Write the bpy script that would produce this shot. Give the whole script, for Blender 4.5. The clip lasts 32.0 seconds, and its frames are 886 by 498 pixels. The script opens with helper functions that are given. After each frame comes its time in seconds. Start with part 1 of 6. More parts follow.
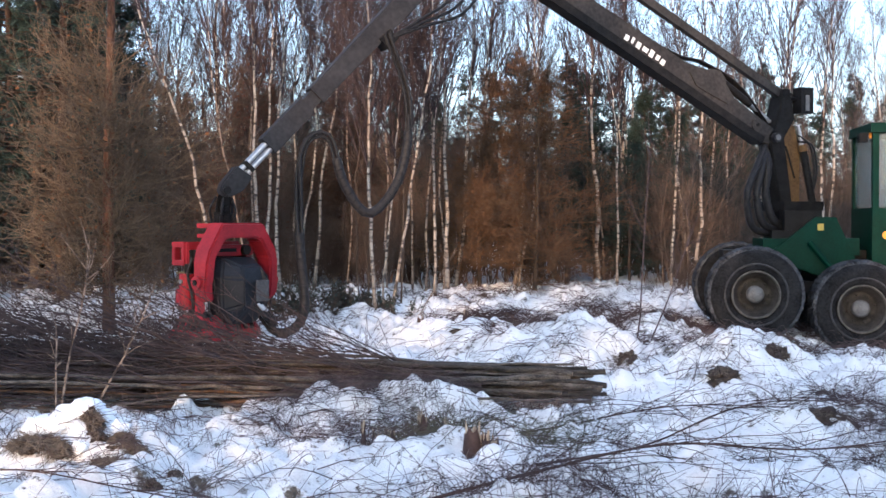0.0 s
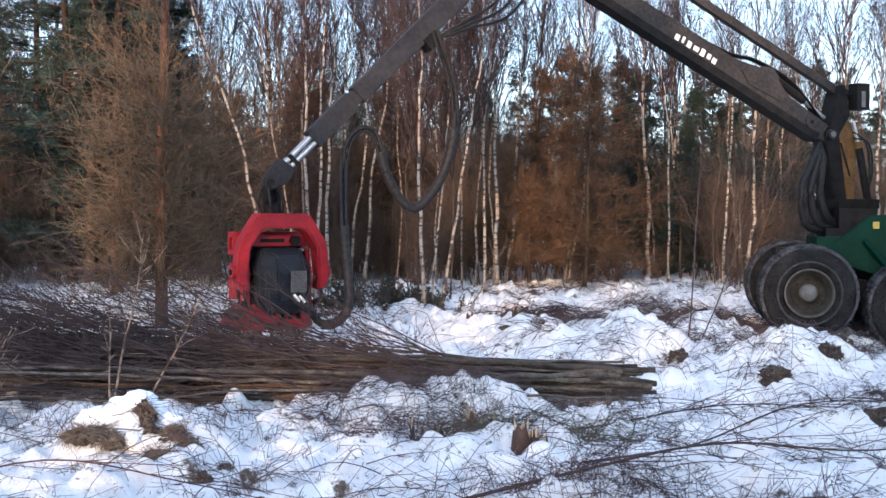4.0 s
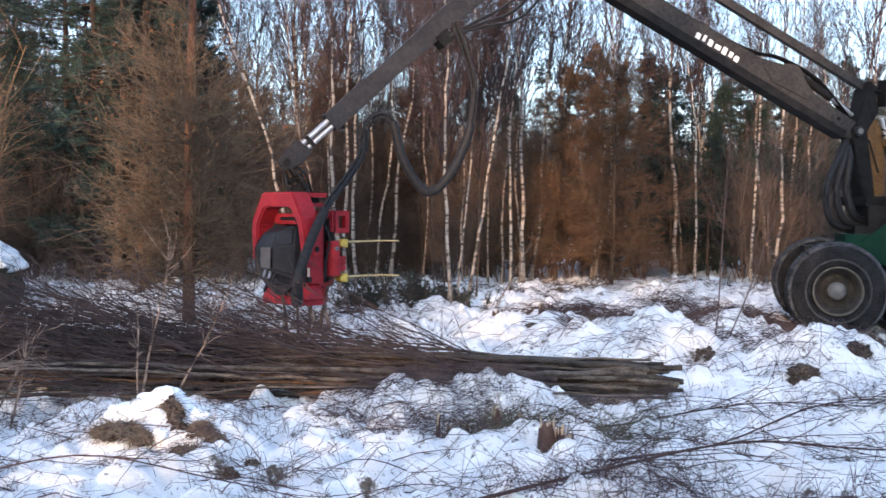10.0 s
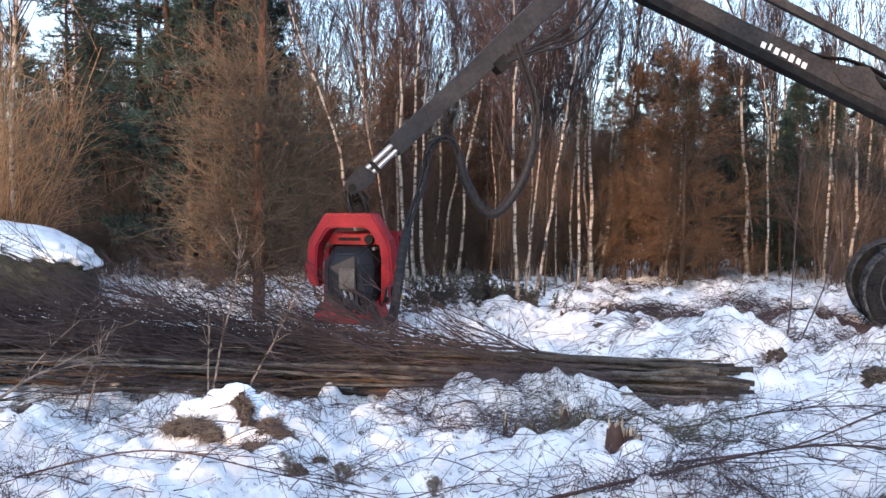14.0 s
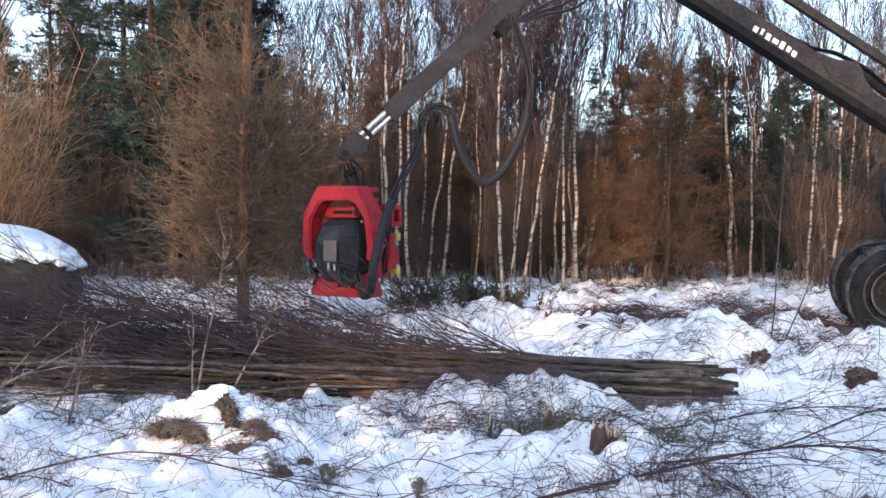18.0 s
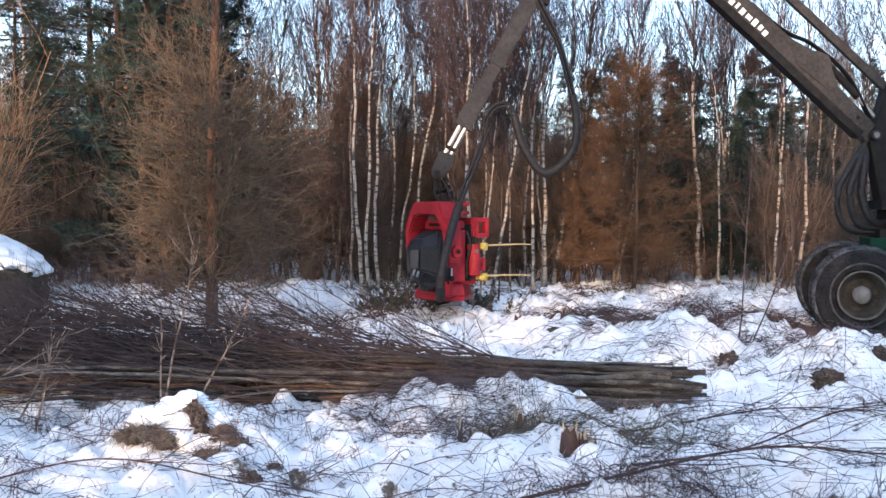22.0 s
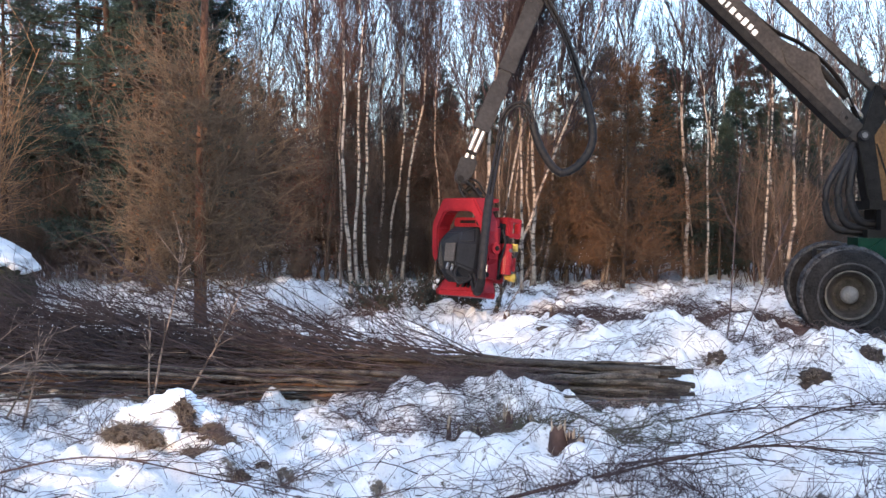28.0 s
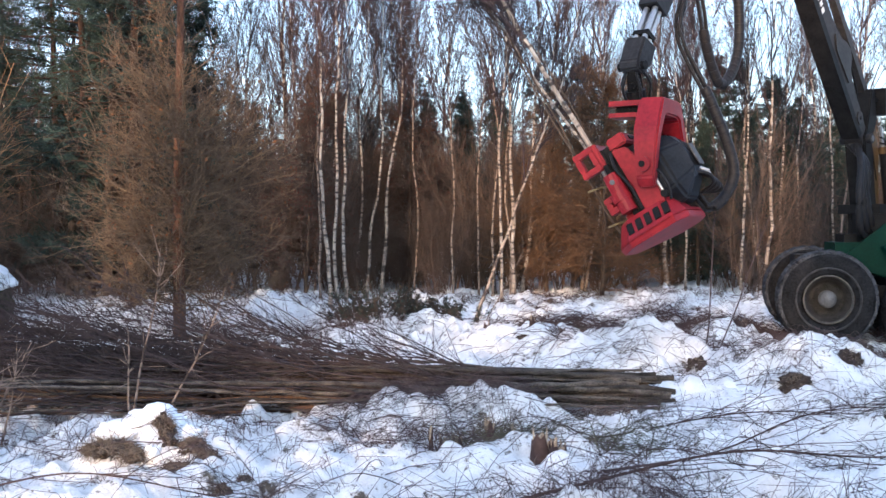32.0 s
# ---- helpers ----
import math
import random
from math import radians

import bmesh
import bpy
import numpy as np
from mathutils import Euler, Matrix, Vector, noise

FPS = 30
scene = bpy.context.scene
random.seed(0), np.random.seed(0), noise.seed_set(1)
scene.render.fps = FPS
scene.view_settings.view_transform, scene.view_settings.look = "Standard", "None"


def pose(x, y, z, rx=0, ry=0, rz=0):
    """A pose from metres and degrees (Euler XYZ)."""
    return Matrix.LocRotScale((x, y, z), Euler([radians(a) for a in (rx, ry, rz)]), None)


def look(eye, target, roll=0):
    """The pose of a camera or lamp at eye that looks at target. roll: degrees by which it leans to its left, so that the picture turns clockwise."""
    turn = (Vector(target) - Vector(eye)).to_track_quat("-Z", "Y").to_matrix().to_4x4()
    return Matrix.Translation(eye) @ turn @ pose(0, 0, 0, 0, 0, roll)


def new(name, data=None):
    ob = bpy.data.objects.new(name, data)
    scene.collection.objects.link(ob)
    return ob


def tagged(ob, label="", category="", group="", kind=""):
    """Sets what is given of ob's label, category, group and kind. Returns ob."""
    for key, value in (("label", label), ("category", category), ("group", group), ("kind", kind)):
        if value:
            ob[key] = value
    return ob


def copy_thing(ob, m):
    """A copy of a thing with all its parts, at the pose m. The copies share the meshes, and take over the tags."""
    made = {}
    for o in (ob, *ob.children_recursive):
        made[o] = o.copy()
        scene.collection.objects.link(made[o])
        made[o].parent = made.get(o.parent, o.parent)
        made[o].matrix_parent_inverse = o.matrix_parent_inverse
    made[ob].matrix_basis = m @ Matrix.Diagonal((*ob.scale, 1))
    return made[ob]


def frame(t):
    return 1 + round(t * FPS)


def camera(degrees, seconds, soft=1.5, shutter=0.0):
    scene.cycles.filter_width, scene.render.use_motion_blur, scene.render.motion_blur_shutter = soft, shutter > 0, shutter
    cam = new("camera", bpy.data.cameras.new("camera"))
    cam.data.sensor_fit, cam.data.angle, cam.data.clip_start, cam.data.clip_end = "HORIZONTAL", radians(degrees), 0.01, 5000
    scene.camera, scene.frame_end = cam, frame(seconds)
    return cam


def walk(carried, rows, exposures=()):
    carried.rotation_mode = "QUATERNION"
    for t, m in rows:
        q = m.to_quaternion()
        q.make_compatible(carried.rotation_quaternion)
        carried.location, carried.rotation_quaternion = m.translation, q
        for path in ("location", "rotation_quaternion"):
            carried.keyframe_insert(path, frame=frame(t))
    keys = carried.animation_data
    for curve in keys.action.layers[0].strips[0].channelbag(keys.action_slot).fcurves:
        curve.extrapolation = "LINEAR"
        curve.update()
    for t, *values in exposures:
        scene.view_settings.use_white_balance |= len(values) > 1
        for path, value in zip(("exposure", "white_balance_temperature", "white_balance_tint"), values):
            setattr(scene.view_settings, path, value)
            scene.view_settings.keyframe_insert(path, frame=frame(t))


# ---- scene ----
# ---- camera and its walk ----
cam = camera(41.05, 32.0, soft=1.5, shutter=0.4)
walk(cam, [
    (0, pose(0, 0, 1.65, 88.772, 0.195, -3.120)),
    (0.5, pose(0, 0, 1.65, 88.699, 0.300, -2.114)),
    (1, pose(0, 0, 1.65, 88.761, 0.338, -1.543)),
    (1.5, pose(0, 0, 1.65, 88.812, 0.226, -1.555)),
    (2, pose(0, 0, 1.65, 88.847, 0.204, -1.549)),
    (2.5, pose(0, 0, 1.65, 88.828, 0.152, -1.469)),
    (3, pose(0, 0, 1.65, 88.820, 0.118, -1.444)),
    (3.5, pose(0, 0, 1.65, 88.719, -0.023, -1.118)),
    (5.5, pose(0, 0, 1.65, 88.377, 0.194, -0.002)),
    (6, pose(0, 0, 1.65, 88.400, 0.250, 0.000)),
    (6.5, pose(0, 0, 1.65, 88.450, 0.155, -0.035)),
    (7, pose(0, 0, 1.65, 88.486, 0.052, -0.104)),
    (7.5, pose(0, 0, 1.65, 88.535, -0.046, -0.184)),
    (8, pose(0, 0, 1.65, 88.564, -0.030, -0.240)),
    (8.5, pose(0, 0, 1.65, 88.585, 0.007, -0.293)),
    (9, pose(0, 0, 1.65, 88.548, 0.156, -0.367)),
    (9.5, pose(0, 0, 1.65, 88.531, 0.131, -0.430)),
    (10, pose(0, 0, 1.65, 88.458, -0.101, 0.549)),
    (10.5, pose(0, 0, 1.65, 88.349, -0.139, 2.700)),
    (11, pose(0, 0, 1.65, 88.320, -0.118, 3.387)),
    (11.5, pose(0, 0, 1.65, 88.390, -0.123, 3.749)),
    (12, pose(0, 0, 1.65, 88.527, -0.155, 3.727)),
    (12.5, pose(0, 0, 1.65, 88.574, -0.222, 3.772)),
    (13, pose(0, 0, 1.65, 88.528, -0.174, 3.876)),
    (13.5, pose(0, 0, 1.65, 88.478, -0.179, 3.859)),
    (14, pose(0, 0, 1.65, 88.412, -0.181, 3.829)),
    (14.5, pose(0, 0, 1.65, 88.397, -0.093, 3.756)),
    (16.5, pose(0, 0, 1.65, 88.447, -0.182, 3.497)),
    (17, pose(0, 0, 1.65, 88.517, -0.296, 3.365)),
    (17.5, pose(0, 0, 1.65, 88.507, -0.295, 3.241)),
    (18, pose(0, 0, 1.65, 88.473, -0.253, 3.101)),
    (18.5, pose(0, 0, 1.65, 88.477, -0.257, 3.041)),
    (19, pose(0, 0, 1.65, 88.582, -0.188, 2.857)),
    (19.5, pose(0, 0, 1.65, 88.712, -0.121, 2.584)),
    (20, pose(0, 0, 1.65, 88.762, -0.140, 2.322)),
    (20.5, pose(0, 0, 1.65, 88.698, -0.124, 2.112)),
    (21, pose(0, 0, 1.65, 88.630, -0.112, 1.919)),
    (21.5, pose(0, 0, 1.65, 88.621, -0.129, 1.799)),
    (22, pose(0, 0, 1.65, 88.658, -0.030, 1.617)),
    (22.5, pose(0, 0, 1.65, 88.734, 0.056, 1.490)),
    (23, pose(0, 0, 1.65, 88.806, 0.101, 1.352)),
    (23.5, pose(0, 0, 1.65, 88.771, 0.105, 1.286)),
    (24, pose(0, 0, 1.65, 88.738, -0.010, 1.278)),
    (24.5, pose(0, 0, 1.65, 88.717, -0.100, 1.252)),
    (25, pose(0, 0, 1.65, 88.728, -0.105, 1.163)),
    (25.5, pose(0, 0, 1.65, 88.760, -0.133, 1.135)),
    (27.5, pose(0, 0, 1.65, 88.642, -0.145, 1.097)),
    (28, pose(0, 0, 1.65, 88.602, -0.198, 1.092)),
    (28.5, pose(0, 0, 1.65, 88.618, -0.168, 1.072)),
    (29, pose(0, 0, 1.65, 88.621, -0.151, 1.060)),
    (29.5, pose(0, 0, 1.65, 88.630, -0.104, 1.042)),
    (30, pose(0, 0, 1.65, 88.614, -0.136, 1.038)),
    (30.5, pose(0, 0, 1.65, 88.624, -0.173, 1.046)),
    (31, pose(0, 0, 1.65, 88.641, -0.171, 1.025)),
    (31.5, pose(0, 0, 1.65, 88.809, 0.067, 0.747)),
    (32, pose(0, 0, 1.65, 89.074, 0.547, 0.078)),
], exposures=[(0.0, 2.56, 5230, 7.5), (2.0, 2.60, 5230, 7.5), (10.0, 2.62, 5230, 7.5), (18.0, 2.67, 5230, 7.5), (32.0, 2.65, 5230, 7.5)])

# ---- world, sun, exposure ----
SUN_AZ, SUN_EL = 196.0, 9.0      # the sun stands low behind the camera; degrees clockwise from +y
world = bpy.data.worlds.new("winter_sky")
scene.world = world
world.use_nodes = True
wn = world.node_tree.nodes
wl = world.node_tree.links
bg = wn["Background"]
sky = wn.new("ShaderNodeTexSky")
sky.sky_type = "NISHITA"
sky.sun_disc = False
sky.sun_elevation = radians(SUN_EL)
sky.sun_rotation = radians(SUN_AZ)
sky.air_density, sky.dust_density, sky.ozone_density = 1.0, 3.0, 1.4
wl.new(sky.outputs[0], bg.inputs[0])
bg.inputs[1].default_value = 0.064
veil = wn.new("ShaderNodeBackground")        # thin high cloud over the whole sky
veil.inputs[0].default_value = (0.95, 0.905, 1.0, 1)
veil.inputs[1].default_value = 0.142
both = wn.new("ShaderNodeAddShader")
wl.new(bg.outputs[0], both.inputs[0])
wl.new(veil.outputs[0], both.inputs[1])
wl.new(both.outputs[0], wn["World Output"].inputs[0])
sun_data = bpy.data.lights.new("sun", "SUN")
sun_data.energy, sun_data.angle, sun_data.color = 1.0, radians(0.6), (1.0, 0.56, 0.28)
sun = new("sun", sun_data)
sx, sy = math.sin(radians(SUN_AZ)), math.cos(radians(SUN_AZ))
sun.matrix_world = look((sx * 60, sy * 60, 60 * math.tan(radians(SUN_EL))), (0, 0, 0))

# ---- materials ----


def shade(name, low, high, scale=6.0, rough=0.8, metal=0.0, bump=0.0, stretch=(1, 1, 1), detail=6, fine=0.0, vary=0.0, space="Object", spec=0.2):
    """A surface of two colours mixed by grain at two scales, with relief."""
    m = bpy.data.materials.new(name)
    m.use_nodes = True
    n, l = m.node_tree.nodes, m.node_tree.links
    b = n["Principled BSDF"]
    tc = n.new("ShaderNodeTexCoord")
    mp = n.new("ShaderNodeMapping")
    mp.inputs["Scale"].default_value = stretch
    l.new(tc.outputs[space], mp.inputs[0])
    a = n.new("ShaderNodeTexNoise")
    a.inputs["Scale"].default_value, a.inputs["Detail"].default_value = scale, detail
    l.new(mp.outputs[0], a.inputs["Vector"])
    c = n.new("ShaderNodeTexNoise")
    c.inputs["Scale"].default_value, c.inputs["Detail"].default_value = scale * 7, 3
    l.new(mp.outputs[0], c.inputs["Vector"])
    mix = n.new("ShaderNodeMath")
    mix.operation = "MULTIPLY_ADD"
    mix.inputs[1].default_value = 0.45
    l.new(c.outputs[0], mix.inputs[0])
    sc = n.new("ShaderNodeMath")
    sc.operation = "MULTIPLY"
    sc.inputs[1].default_value = 0.55
    l.new(a.outputs[0], sc.inputs[0])
    l.new(sc.outputs[0], mix.inputs[2])
    ramp = n.new("ShaderNodeValToRGB")
    ramp.color_ramp.elements[0].position, ramp.color_ramp.elements[1].position = 0.36, 0.64
    ramp.color_ramp.elements[0].color, ramp.color_ramp.elements[1].color = (*low, 1), (*high, 1)
    l.new(mix.outputs[0], ramp.inputs[0])
    out = ramp.outputs[0]
    if vary:
        info = n.new("ShaderNodeObjectInfo")
        hsv = n.new("ShaderNodeHueSaturation")
        rng = n.new("ShaderNodeMapRange")
        rng.inputs["To Min"].default_value, rng.inputs["To Max"].default_value = 1 - vary, 1 + vary
        l.new(info.outputs["Random"], rng.inputs[0])
        l.new(rng.outputs[0], hsv.inputs["Value"])
        l.new(out, hsv.inputs["Color"])
        out = hsv.outputs[0]
    l.new(out, b.inputs["Base Color"])
    b.inputs["Roughness"].default_value, b.inputs["Metallic"].default_value = rough, metal
    b.inputs["Specular IOR Level"].default_value = spec
    if bump:
        bp = n.new("ShaderNodeBump")
        bp.inputs["Strength"].default_value, bp.inputs["Distance"].default_value = bump, 0.02
        l.new(mix.outputs[0], bp.inputs["Height"])
        l.new(bp.outputs[0], b.inputs["Normal"])
    return m


def bark_birch(name, white, dark, warm):
    """White bark with thin dark bands round the stem and rough dark patches."""
    m = shade(name, white, warm, 3.0, 0.75, bump=0.3, stretch=(1, 1, 0.4))
    n, l = m.node_tree.nodes, m.node_tree.links
    b = n["Principled BSDF"]
    old = b.inputs["Base Color"].links[0].from_socket
    tc = n.new("ShaderNodeTexCoord")
    mp = n.new("ShaderNodeMapping")
    mp.inputs["Scale"].default_value = (4, 4, 13)
    l.new(tc.outputs["Object"], mp.inputs[0])
    a = n.new("ShaderNodeTexNoise")
    a.inputs["Scale"].default_value, a.inputs["Detail"].default_value = 1.0, 3
    l.new(mp.outputs[0], a.inputs["Vector"])
    r = n.new("ShaderNodeValToRGB")
    r.color_ramp.elements[0].position, r.color_ramp.elements[1].position = 0.40, 0.52
    l.new(a.outputs[0], r.inputs[0])
    mx = n.new("ShaderNodeMix")
    mx.data_type = "RGBA"
    l.new(r.outputs[0], mx.inputs[0])
    mx.inputs[6].default_value = (*dark, 1)
    l.new(old, mx.inputs[7])
    l.new(mx.outputs[2], b.inputs["Base Color"])
    return m


def snow_ground():
    m = bpy.data.materials.new("snow_with_litter")
    m.use_nodes = True
    n, l = m.node_tree.nodes, m.node_tree.links
    b = n["Principled BSDF"]
    tc = n.new("ShaderNodeTexCoord")

    def grain(scale, detail, rough=0.6):
        a = n.new("ShaderNodeTexNoise")
        a.inputs["Scale"].default_value, a.inputs["Detail"].default_value, a.inputs["Roughness"].default_value = scale, detail, rough
        l.new(tc.outputs["Object"], a.inputs["Vector"])
        return a.outputs[0]

    def ramp(v, p0, p1, c0, c1):
        r = n.new("ShaderNodeValToRGB")
        e = r.color_ramp.elements
        e[0].position, e[1].position = p0, p1
        e[0].color, e[1].color = (*c0, 1), (*c1, 1)
        l.new(v, r.inputs[0])
        return r.outputs[0]

    def mixed(f, a, c):
        x = n.new("ShaderNodeMix")
        x.data_type = "RGBA"
        for k, s in ((0, f), (6, a), (7, c)):
            l.new(s, x.inputs[k])
        return x.outputs[2]

    clean = ramp(grain(2.2, 5), 0.3, 0.7, (0.79, 0.818, 0.84), (0.92, 0.937, 0.936))
    dirt = ramp(grain(26, 5), 0.35, 0.65, (0.028, 0.022, 0.016), (0.115, 0.092, 0.062))
    grey = ramp(grain(60, 4, 0.7), 0.35, 0.65, (0.16, 0.155, 0.165), (0.46, 0.46, 0.49))
    thin = ramp(grain(0.9, 12, 0.78), 0.49, 0.60, (0, 0, 0), (0.36, 0.36, 0.36))
    patch = ramp(grain(1.3, 12, 0.78), 0.57, 0.615, (0, 0, 0), (1, 1, 1))
    speck = ramp(grain(9, 9, 0.8), 0.57, 0.625, (0, 0, 0), (1, 1, 1))
    col = mixed(speck, mixed(patch, mixed(thin, clean, grey), dirt), dirt)
    l.new(col, b.inputs["Base Color"])
    b.inputs["Roughness"].default_value = 0.6
    bp = n.new("ShaderNodeBump")
    bp.inputs["Strength"].default_value, bp.inputs["Distance"].default_value = 0.9, 0.085
    l.new(grain(11, 8, 0.7), bp.inputs["Height"])
    l.new(bp.outputs[0], b.inputs["Normal"])
    return m


M_SNOW = snow_ground()
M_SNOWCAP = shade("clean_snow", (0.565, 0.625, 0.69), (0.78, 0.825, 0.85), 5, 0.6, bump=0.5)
M_BIRCH = bark_birch("birch_bark", (0.40, 0.355, 0.30), (0.05, 0.042, 0.037), (0.17, 0.122, 0.09))
M_BIRCH_THIN = bark_birch("young_birch_bark", (0.27, 0.215, 0.17), (0.045, 0.035, 0.029), (0.12, 0.083, 0.062))
M_TWIG = shade("birch_twigs", (0.026, 0.018, 0.019), (0.075, 0.052, 0.05), 3, 0.8, vary=0.25)
M_BROWN_TWIG = shade("brown_understorey_twigs", (0.052, 0.040, 0.033), (0.125, 0.092, 0.071), 3, 0.85, vary=0.3)
M_SALLOW = shade("olive_brown_twigs", (0.057, 0.042, 0.029), (0.152, 0.110, 0.070), 3, 0.75)
M_PINE_BARK = shade("orange_pine_bark", (0.018, 0.012, 0.009), (0.06, 0.037, 0.027), 5, 0.9, bump=0.8, stretch=(1, 1, 0.3))
M_LARCH_BARK = shade("reddish_larch_bark", (0.035, 0.02, 0.014), (0.13, 0.07, 0.045), 6, 0.9, bump=0.8, stretch=(1, 1, 0.3))
M_LITTER = shade("weathered_birch_twigs", (0.035, 0.025, 0.026), (0.1, 0.074, 0.073), 3, 0.85)
M_STEM_PALE = shade("orange_brown_stem_bark", (0.04, 0.024, 0.015), (0.15, 0.092, 0.055), 6, 0.85, bump=0.6, stretch=(0.3, 1, 1))
M_BEECH_TWIG = shade("orange_brown_beech_twigs", (0.06, 0.037, 0.021), (0.165, 0.098, 0.052), 3, 0.8)
# orange-brown twigs, with the glow of low sun put into the colour
M_WILLOW = shade("sunlit_orange_willow_twigs", (0.13, 0.078, 0.038), (0.34, 0.21, 0.11), 3, 0.75)
M_PILE_BRUSH = shade("dark_purplish_brush", (0.023, 0.0175, 0.018), (0.066, 0.05, 0.049), 3, 0.85)
M_DARK_BARK = shade("dark_bark", (0.03185, 0.02366, 0.0182), (0.1092, 0.07735, 0.0546), 6, 0.9, bump=0.7, stretch=(1, 1, 0.3))
M_NEEDLE = shade("dark_green_needles", (0.014, 0.025, 0.021), (0.042, 0.060, 0.046), 2, 0.7, vary=0.3)
M_LEAF = shade("withered_orange_brown_leaves", (0.06535, 0.02938, 0.01377), (0.1742, 0.08078, 0.0354), 4, 0.8)
M_LEAF_RED = shade("withered_red_brown_leaves", (0.054, 0.018, 0.0135), (0.135, 0.045, 0.027), 4, 0.8)
M_STEM = shade("felled_stem_bark", (0.012, 0.0108, 0.0098), (0.098, 0.086, 0.073), 15, 0.85, bump=0.9, stretch=(0.6, 1, 1), vary=0.65)
M_CUT = shade("fresh_cut_wood", (0.13, 0.1, 0.07), (0.29, 0.228, 0.16), 12, 0.8, vary=0.2)
M_SPLINTER = shade("splintered_wood", (0.2, 0.155, 0.11), (0.46, 0.38, 0.28), 25, 0.8, vary=0.2)
M_BRUSH = shade("dark_brush", (0.032, 0.02, 0.0184), (0.08, 0.0528, 0.0464), 3, 0.85)
M_BRUSH_OLIVE = shade("olive_brush", (0.05, 0.048, 0.034), (0.12, 0.115, 0.08), 3, 0.85)
M_EARTH = shade("frozen_earth", (0.018, 0.0145, 0.0125), (0.072, 0.056, 0.046), 9, 0.95, bump=1.0)
M_GRASS = shade("withered_grass", (0.072, 0.06, 0.049), (0.215, 0.18, 0.142), 5, 0.9)
M_MOSS = shade("mossy_rock", (0.018, 0.021, 0.012), (0.072, 0.066, 0.045), 5, 0.95, bump=1.0)
M_RUBBER = shade("worn_tyre_rubber", (0.018, 0.018, 0.02), (0.055, 0.055, 0.058), 7, 0.8, bump=0.4)
M_FROST = shade("black_sidewall_rubber", (0.004, 0.004, 0.0045), (0.022, 0.0225, 0.025), 5, 0.8, bump=0.4, spec=0.08)
M_RIM = shade("dirty_rim_paint", (0.014, 0.0125, 0.0115), (0.045, 0.041, 0.037), 8, 0.7, bump=0.2)
M_RIM_PALE = shade("pale_worn_rim_paint", (0.035, 0.033, 0.03), (0.10, 0.094, 0.085), 9, 0.6, bump=0.2)
M_HUB = shade("grey_hub_paint", (0.07, 0.07, 0.072), (0.14, 0.14, 0.145), 9, 0.5)
M_GREEN = shade("green_machine_paint", (0.0008, 0.015, 0.009), (0.002, 0.027, 0.017), 4, 0.5, bump=0.05, spec=0.08)
M_CRANE = shade("grey_brown_crane_paint", (0.0155, 0.0155, 0.0175), (0.031, 0.0305, 0.0335), 3, 0.55, bump=0.08, spec=0.1)
M_BOOM = shade("worn_tan_grey_boom_paint", (0.017, 0.0155, 0.0155), (0.040, 0.0365, 0.035), 3, 0.55, bump=0.08, spec=0.1)
M_DUST = shade("snow_dusted_tread", (0.006, 0.006, 0.007), (0.075, 0.078, 0.086), 6, 0.8, bump=0.4, spec=0.08)
M_BLACK = shade("black_greasy_steel", (0.006, 0.006, 0.007), (0.017, 0.0165, 0.0165), 7, 0.55, bump=0.1, spec=0.05)
M_HOSE = shade("black_hose_rubber", (0.009, 0.009, 0.0105), (0.022, 0.0215, 0.023), 18, 0.5, bump=0.15, spec=0.12)
M_CHROME = shade("chromed_rod", (0.341, 0.341, 0.341), (0.429, 0.429, 0.429), 8, 0.38, 0.85)
M_RED = shade("red_head_paint", (0.15, 0.0098, 0.0155), (0.24, 0.0148, 0.0215), 4, 0.42, bump=0.05, spec=0.15)
M_COVER = shade("dark_grey_motor_cover", (0.009, 0.0105, 0.0135), (0.019, 0.021, 0.0265), 5, 0.42, bump=0.05, spec=0.12)
M_PANEL = shade("grey_panel_paint", (0.035, 0.034, 0.035), (0.08, 0.077, 0.076), 6, 0.5)
M_YELLOW = shade("yellow_paint", (0.3, 0.22, 0.04), (0.44, 0.34, 0.08), 9, 0.5)
M_STRAW = shade("pale_straw_paint", (0.16, 0.135, 0.07), (0.32, 0.28, 0.16), 9, 0.55)
M_OCHRE = shade("ochre_pillar_paint", (0.055, 0.031, 0.012), (0.12, 0.07, 0.027), 5, 0.55, bump=0.1)
M_WHITE = shade("white_lettering", (0.45, 0.45, 0.44), (0.68, 0.68, 0.66), 20, 0.5)
M_AMBER = shade("amber_lens", (0.6, 0.22, 0.02), (0.8, 0.35, 0.05), 9, 0.25)


def glass_dark():
    m = bpy.data.materials.new("cab_glass")
    m.use_nodes = True
    b = m.node_tree.nodes["Principled BSDF"]
    b.inputs["Base Color"].default_value = (0.75, 0.85, 0.88, 1)
    b.inputs["Roughness"].default_value = 0.05
    b.inputs["Transmission Weight"].default_value = 0.9
    b.inputs["IOR"].default_value = 1.45
    return m


M_GLASS = glass_dark()

# ---- mesh tools ----


